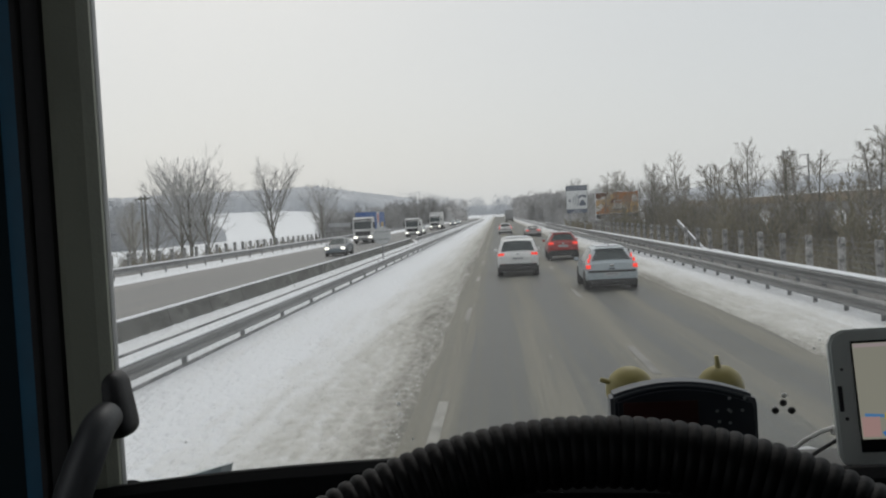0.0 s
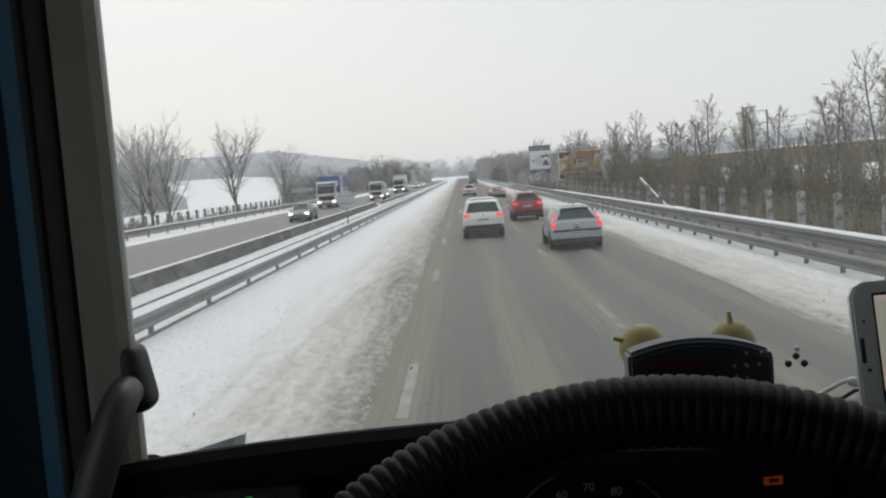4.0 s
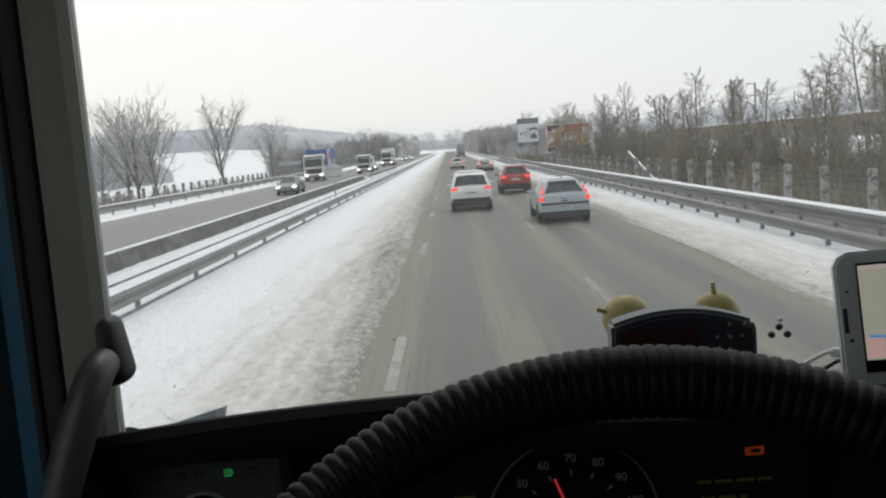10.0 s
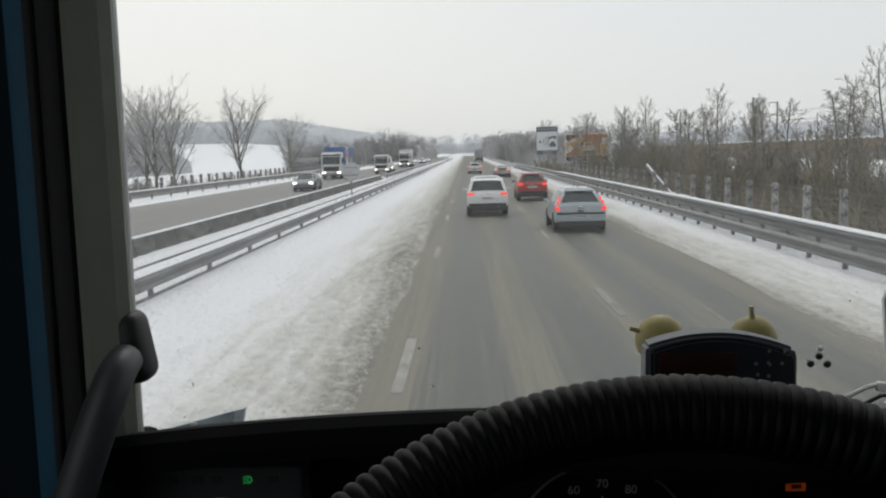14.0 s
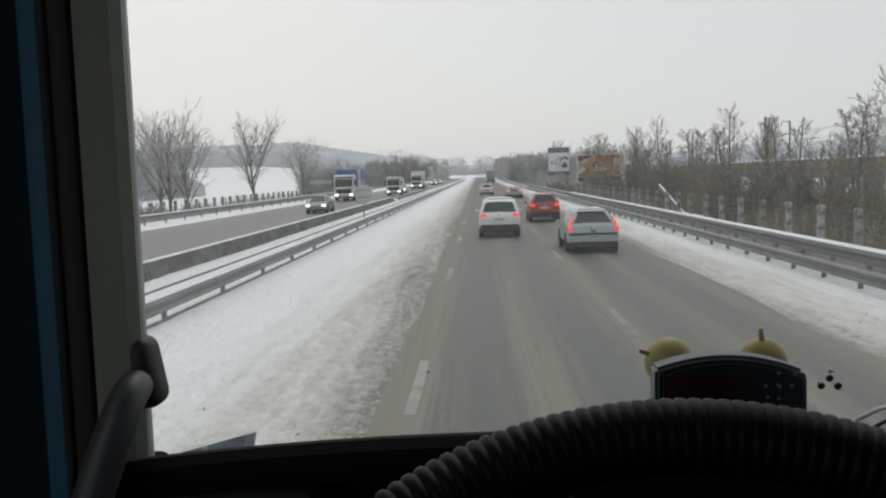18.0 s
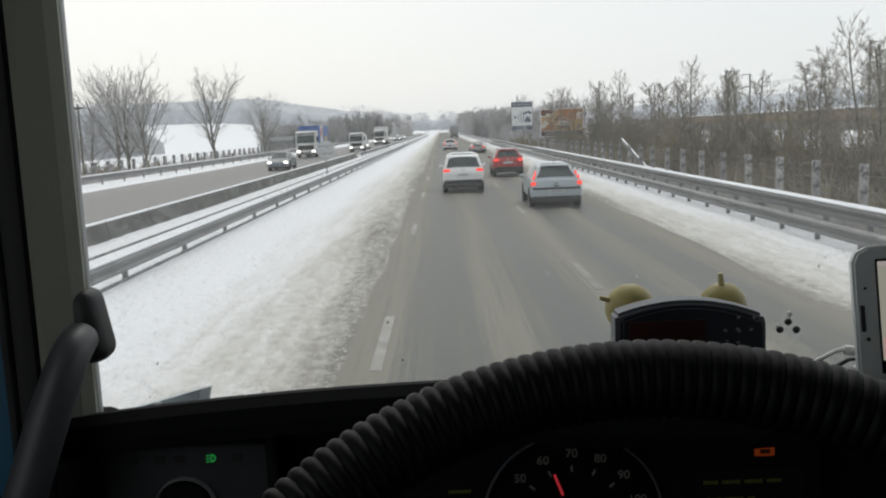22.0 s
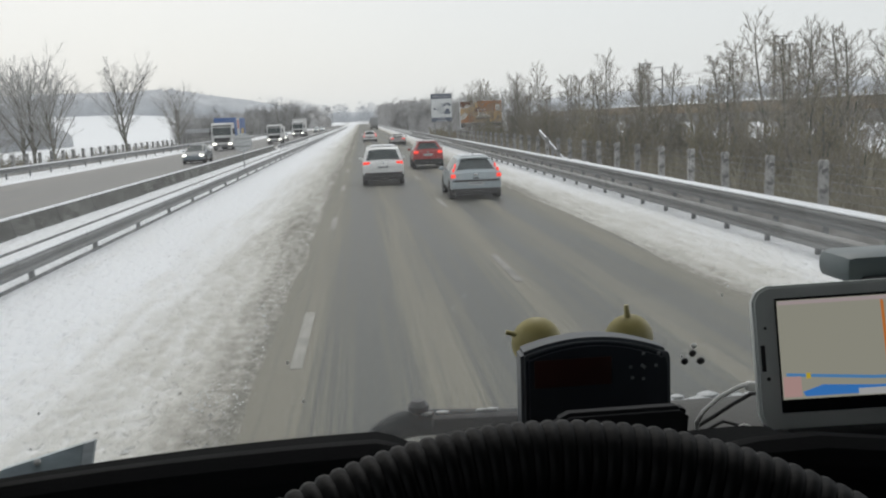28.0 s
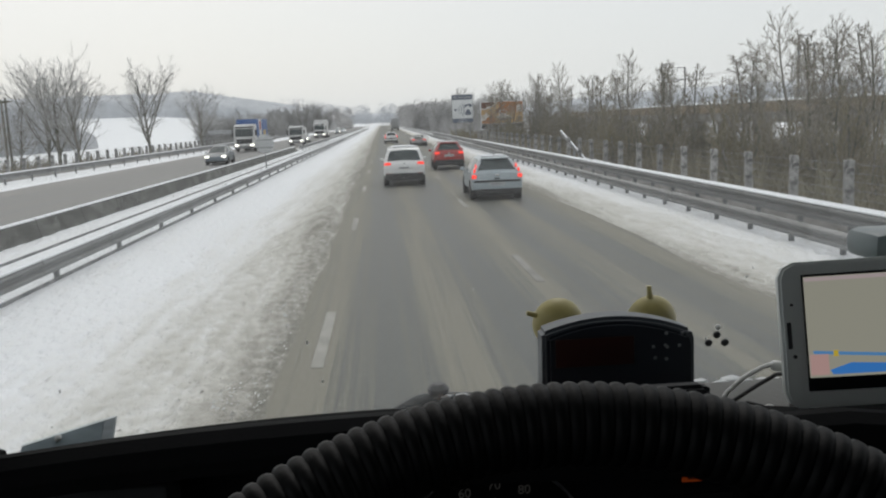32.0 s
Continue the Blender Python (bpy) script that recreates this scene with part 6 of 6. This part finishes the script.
def lorry(label, loc, rz, cabm, boxm, length, h=3.9, lit=True, panel=None):
    """A lorry whose cab front lies at y=0, its box behind at +y."""
    t = thing("lorry", label, "lorry", loc, rz)
    bm = B()
    prism(bm, [(0.06, 0.45), (0.0, 0.9), (0.03, 1.7), (0.32, 3.0), (0.6, 3.25), (2.1, 3.3), (2.1, 0.45)], -1.24, 1.24)
    bmesh.ops.transform(bm, matrix=Matrix(((0, 1, 0, 0), (1, 0, 0, 0), (0, 0, 1, 0), (0, 0, 0, 1))), verts=bm.verts[:])
    bmesh.ops.recalc_face_normals(bm, faces=bm.faces[:])
    bmesh.ops.bevel(bm, geom=[e for e in bm.edges if e.calc_face_angle(0) > 0.5], offset=0.07, segments=2, affect="EDGES")
    part("cab", bm, cabm, t)
    bm = B()
    prism(bm, [(0.035, 1.82), (0.235, 2.72), (0.245, 2.72), (0.05, 1.82)], -1.06, 1.06)
    bmesh.ops.transform(bm, matrix=Matrix(((0, 1, 0, 0), (1, 0, 0, -0.03), (0, 0, 1, 0), (0, 0, 0, 1))), verts=bm.verts[:])
    part("windscreen", bm, GLASSCAR, t, smooth=False)
    bm = B()
    box(bm, (0, 0.02, 1.25), (1.9, 0.08, 0.55), 0.05)
    part("grille", bm, BLACKPL, t)
    bm = B()
    box(bm, (0, 0.0, 0.55), (2.4, 0.18, 0.36), 0.06)
    part("bumper", bm, GALVDARK, t)
    bm = B()
    box(bm, (0, 0.3, 2.95), (2.2, 0.35, 0.12), 0.03)
    part("sun_visor", bm, BLACKPL, t)
    for s in (-1, 1):
        bm = B()
        box(bm, (s * 0.92, -0.07, 0.78), (0.42, 0.08, 0.22), 0.04)
        part("headlight", bm, HEAD if lit else PLATEW, t)
        bm = B()
        box(bm, (s * 1.4, 0.2, 2.25), (0.2, 0.12, 0.7), 0.05)
        part("wing_mirror", bm, BLACKPL, t)
        bm = B()
        box(bm, (s * 1.243, 0.95, 2.25), (0.01, 0.85, 0.75), 0.004)
        part("side_window", bm, GLASSCAR, t)
    bm = B()
    box(bm, (0, 2.55 + length / 2, (h + 1.0) / 2), (2.5, length, h - 1.0), 0.05)
    part("cargo_box", bm, boxm, t)
    bm = B()
    box(bm, (0, 1.2 + length / 2, 0.85), (1.0, length + 2, 0.25), 0.02)
    part("chassis", bm, CHASSIS, t)
    if panel:
        for s in (-1, 1):
            for nm, c, sz, mt in panel:
                bm = B()
                box(bm, (s * (1.252 + c[0]), c[1], c[2]), sz, 0.003)
                part(nm, bm, mt, t, smooth=False)
    ys = [1.35] + [length * 0.55 + 2.2, length * 0.55 + 3.5, length * 0.55 + 4.8] if length > 8 else [1.35, length * 0.7 + 2.2]
    for y in ys:
        for s in (-1, 1):
            wheel_parts(t, s * 1.05, y, 0.5, 0.32, GALVDARK)
    return t


LWHITE = mat("white_lorry_paint", (0.66, 0.66, 0.65), 0.5, vary=0.06, scale=1, second=(0.45, 0.44, 0.43), mixscale=0.8)
LBLUE = mat("blue_tarpaulin", (0.035, 0.10, 0.30), 0.6, vary=0.1, scale=1, second=(0.09, 0.15, 0.3), mixscale=0.6)
lorry("white lorry with a blue printed trailer, coming towards us", (-16.6, 106, 0), 0, LWHITE, LBLUE, 9.5, panel=[
    ("white_panel", (0, 5.4, 2.6), (0.006, 2.2, 2.6), LWHITE), ("round_mark", (0.004, 5.4, 3.1), (0.006, 1.2, 1.1), mat("dull_red_print", (0.42, 0.10, 0.08), 0.6)), ("food_print", (0.002, 9.2, 2.0), (0.006, 2.6, 1.1), mat("ochre_print", (0.45, 0.32, 0.13), 0.6))])
lorry("white box van coming towards us with lit headlights", (-12.6, 128, 0), 0, LWHITE, LWHITE, 4.2, h=3.0).scale = (0.86, 0.86, 0.86)
lorry("white lorry far off in the opposite lanes", (-13.6, 190, 0), 0, LWHITE, LWHITE, 9.0)
lorry("dark lorry far ahead in the slow lane", (4.2, 290, 0), 180, LWHITE, mat("grey_tarpaulin", (0.30, 0.30, 0.30), 0.7, vary=0.1, scale=1), 9.0, lit=False)

# ---------------------------------------------------------------- signs
rad = thing("speed_camera_sign", "white road sign showing a speed camera, car and motorcycle", "road sign", (11.4, 122, 0))
bm = B()
box(bm, (0, 0, 4.25), (3.0, 0.06, 3.9), 0.02)
part("board", bm, SIGNGREY, rad)
bm = B()
box(bm, (0, -0.036, 4.2), (2.86, 0.012, 2.6), 0.003)
part("face", bm, SIGNWHITE, rad)
for z, h in ((5.82, 0.66), (2.6, 0.56)):
    bm = B()
    box(bm, (0, -0.036, z), (2.86, 0.012, h), 0.003)
    part("band", bm, SIGNBLUE, rad, "dark blue band")
SR = Matrix.Rotation(radians(90), 4, "X")
lettering("text", "Pour votre sécurité", 0.30, Matrix.Translation((0, -0.045, 5.82)) @ SR, SIGNWHITE, rad)
lettering("text", "contrôles", 0.25, Matrix.Translation((0, -0.045, 2.72)) @ SR, SIGNWHITE, rad)
lettering("text", "automatiques", 0.25, Matrix.Translation((0, -0.045, 2.46)) @ SR, SIGNWHITE, rad)
bm = B()
cyl(bm, (-0.95, -0.046, 4.1), (-0.95, -0.04, 4.1), 0.17, seg=20)
part("camera_dot", bm, SIGNBLUE, rad)
for r in (0.55, 0.9, 1.25):
    bm = B()
    o = [(r * math.cos(a), r * math.sin(a)) for a in np.linspace(-0.75, 0.75, 12)]
    i_ = [((r - 0.1) * math.cos(a), (r - 0.1) * math.sin(a)) for a in np.linspace(0.75, -0.75, 12)]
    prism(bm, [(-0.95 + x, 4.1 + z) for x, z in o + i_], -0.046, -0.04)
    part("wave", bm, SIGNBLUE, rad, smooth=False)
bm = B()
prism(bm, [(0.35, 3.35), (1.25, 3.35), (1.25, 3.75), (1.1, 3.8), (1.0, 4.12), (0.6, 4.12), (0.5, 3.8), (0.35, 3.75)], -0.046, -0.04)
part("car_shape", bm, SIGNBLUE, rad, smooth=False)
bm = B()
for x in (0.45, 1.15):
    cyl(bm, (x, -0.046, 4.62), (x, -0.04, 4.62), 0.19, seg=18)
prism(bm, [(0.45, 4.65), (1.15, 4.65), (1.05, 4.95), (0.6, 4.85)], -0.046, -0.04)
part("motorcycle_shape", bm, SIGNBLUE, rad, smooth=False)
for x in (-1.0, 1.0):
    bm = B()
    box(bm, (x, 0.08, 0.1), (0.16, 0.12, 6.0), 0.02)
    part("post", bm, GALVDARK, rad)

bill = thing("billboard", "brown tourist billboard with a boat on a river", "billboard", (20.6, 148, 0), 0)
BW, BZ0, BZ1 = 7.4, 0.9, 5.6
bm = B()
box(bm, (0, 0.05, (BZ0 + BZ1) / 2), (BW, 0.10, BZ1 - BZ0), 0.02)
part("frame", bm, SIGNWHITE, bill, "white frame")
bsand, borange, bbrown, bpale = [mat(n, c, 0.6, vary=0.12, scale=1.2) for n, c in (("print_sand", (0.48, 0.31, 0.15)), ("print_orange", (0.42, 0.17, 0.06)), ("print_brown", (0.14, 0.065, 0.04)), ("print_pale", (0.58, 0.53, 0.47)))]


def print_piece(name, outline, material, depth):
    bm = B()
    prism(bm, [(x - BW / 2, z + BZ0) for x, z in outline], -0.005 * depth - 0.008, -0.005 * depth)
    part(name, bm, material, bill, smooth=False)


print_piece("picture", [(0.15, 0.95), (7.25, 0.95), (7.25, 4.55), (0.15, 4.55)], bsand, 1)
print_piece("picture_sky", [(0.15, 3.3), (1.6, 3.4), (3.1, 4.55), (0.15, 4.55)], bpale, 2)
print_piece("picture_trees", [(3.0, 4.55), (3.3, 3.6), (3.0, 2.9), (3.9, 2.75), (5.2, 2.85), (7.25, 2.8), (7.25, 4.55)], borange, 2)
print_piece("picture_dark_leaves", [(0.15, 4.55), (0.15, 3.7), (0.7, 3.4), (1.2, 3.9), (1.9, 3.9), (2.5, 4.3), (2.3, 4.55)], bbrown, 3)
print_piece("picture_bank", [(0.15, 0.95), (0.15, 1.2), (1.6, 2.5), (2.2, 2.5), (2.5, 1.5), (2.4, 0.95)], borange, 3)
print_piece("picture_path", [(0.15, 1.35), (0.15, 2.1), (0.9, 2.75), (1.5, 2.35), (0.9, 1.6)], bpale, 4)
print_piece("picture_bridge_arch", [(2.4, 2.6), (2.9, 3.4), (3.5, 3.5), (3.2, 2.7)], bbrown, 4)
print_piece("picture_house", [(6.2, 2.8), (7.1, 2.8), (7.1, 3.9), (6.2, 3.9)], bpale, 4)
print_piece("picture_hull", [(2.7, 2.0), (3.1, 1.55), (4.0, 1.45), (5.2, 1.6), (5.35, 2.0), (4.7, 2.35), (3.3, 2.3)], bpale, 5)
print_piece("picture_hull_shade", [(2.9, 1.75), (3.1, 1.5), (4.0, 1.42), (5.1, 1.55), (5.25, 1.75), (4.1, 1.72)], bbrown, 6)
print_piece("picture_cabin", [(3.2, 2.3), (4.5, 2.35), (4.5, 3.2), (3.1, 3.2)], bpale, 6)
print_piece("picture_cabin_window", [(3.35, 2.6), (3.85, 2.6), (3.85, 3.05), (3.35, 3.05)], borange, 7)
print_piece("picture_cabin_window", [(3.95, 2.6), (4.4, 2.6), (4.4, 3.05), (3.95, 3.05)], borange, 7)
print_piece("name_band", [(0.15, 0.12), (7.25, 0.12), (7.25, 0.85), (0.15, 0.85)], mat("band_dark_brown", (0.045, 0.04, 0.045), 0.6), 1)
lettering("text", "vallée de la Somme", 0.66, Matrix.Translation((0, -0.022, BZ0 + 0.5)) @ SR, SIGNWHITE, bill)
for x in (-1.7, 1.7):
    bm = B()
    box(bm, (x, 0.2, -0.6), (0.22, 0.2, 7.4), 0.02)
    part("post", bm, CONC, bill)

back = thing("direction_sign", "grey back of a road sign beyond the opposite lanes", "road sign", (-41.5, 118, 0), 8)
bm = B()
for k in range(5):
    box(bm, (0, 0, 1.4 + 0.62 * k), (2.9, 0.05, 0.6), 0.01)
part("board", bm, SIGNGREY, back)
for x in (-1.2, 1.2):
    bm = B()
    box(bm, (x, 0.07, 1.3), (0.14, 0.1, 7.0), 0.02)
    part("post", bm, GALVDARK, back)
low = thing("direction_sign", "dark flat road sign seen from behind on two posts", "road sign", (-27.5, 152, 0), 5)
bm = B()
box(bm, (0, 0, 2.3), (4.6, 0.06, 0.7), 0.02)
part("board", bm, SIGNGREY, low)
for x in (-1.8, 1.8):
    bm = B()
    box(bm, (x, 0.07, 0.0), (0.12, 0.1, 4.6), 0.02)
    part("post", bm, GALVDARK, low)

for x, y in ((-41.5, 100), (-43.2, 103)):
    up = thing("utility_pole", "weathered wooden utility pole with a crossbar", "pole", (x, y, height(x, y)), group="pair of utility poles")
    bm = B()
    cyl(bm, (0, 0, -0.2), (0, 0, 9.5), 0.16, 0.11, 10)
    part("pole", bm, BARK, up)
    bm = B()
    box(bm, (0, 0, 9.1), (1.6, 0.12, 0.14), 0.02)
    part("crossbar", bm, BARK, up)

rs = thing("round_sign", "grey back of a round road sign in the median", "road sign", (-7.75, 58, 0))
bm = B()
lathe(bm, [(0.60, -0.012), (0.62, 0.0), (0.60, 0.012)], Matrix.Translation((0, 0, 1.75)) @ Matrix.Rotation(radians(90), 4, "X"), 32)
part("disc", bm, mat("sign_back_pale", (0.42, 0.43, 0.43), 0.5, 0.2, vary=0.08, scale=6), rs)
bm = B()
for z in (1.5, 2.0):
    box(bm, (0, -0.025, z), (1.0, 0.03, 0.05), 0.006)
part("brace", bm, GALVDARK, rs)
bm = B()
box(bm, (0, 0.05, 1.1), (0.08, 0.06, 2.3), 0.01)
part("post", bm, GALVDARK, rs)

bent = thing("bent_rail", "snow-covered bent steel rail sticking up behind the guard rail", "guard rail")
A, Z = Vector((10.75, 45.6, 0.35)), Vector((10.75, 51.7, 1.75))
for nm, a, z, mt, lift in (("beam", A, Z, GALV, 0.0), ("snow_cap", A, Z, SNOWCAP, 0.13), ("beam", Vector((10.75, 45.6, 0.35)), Vector((10.75, 40.5, 0.33)), GALV, 0.0), ("snow_cap", Vector((10.75, 45.6, 0.35)), Vector((10.75, 40.5, 0.33)), SNOWCAP, 0.13)):
    bm = B()
    d = z - a
    m = d.to_track_quat("Y", "Z").to_matrix().to_4x4()
    box(bm, (a + z) / 2 + Vector((0, 0, lift)), (0.09, d.length, 0.22 if lift == 0 else 0.05), 0.02, m)
    part(nm, bm, mt, bent)
bm = B()
box(bm, (10.85, 48.6, 0.45), (0.12, 0.12, 1.1), 0.01)
part("post", bm, GALVDARK, bent)
bm = B()
box(bm, (10.85, 41.5, 0.2), (0.12, 0.12, 0.6), 0.01)
part("post", bm, GALVDARK, bent)
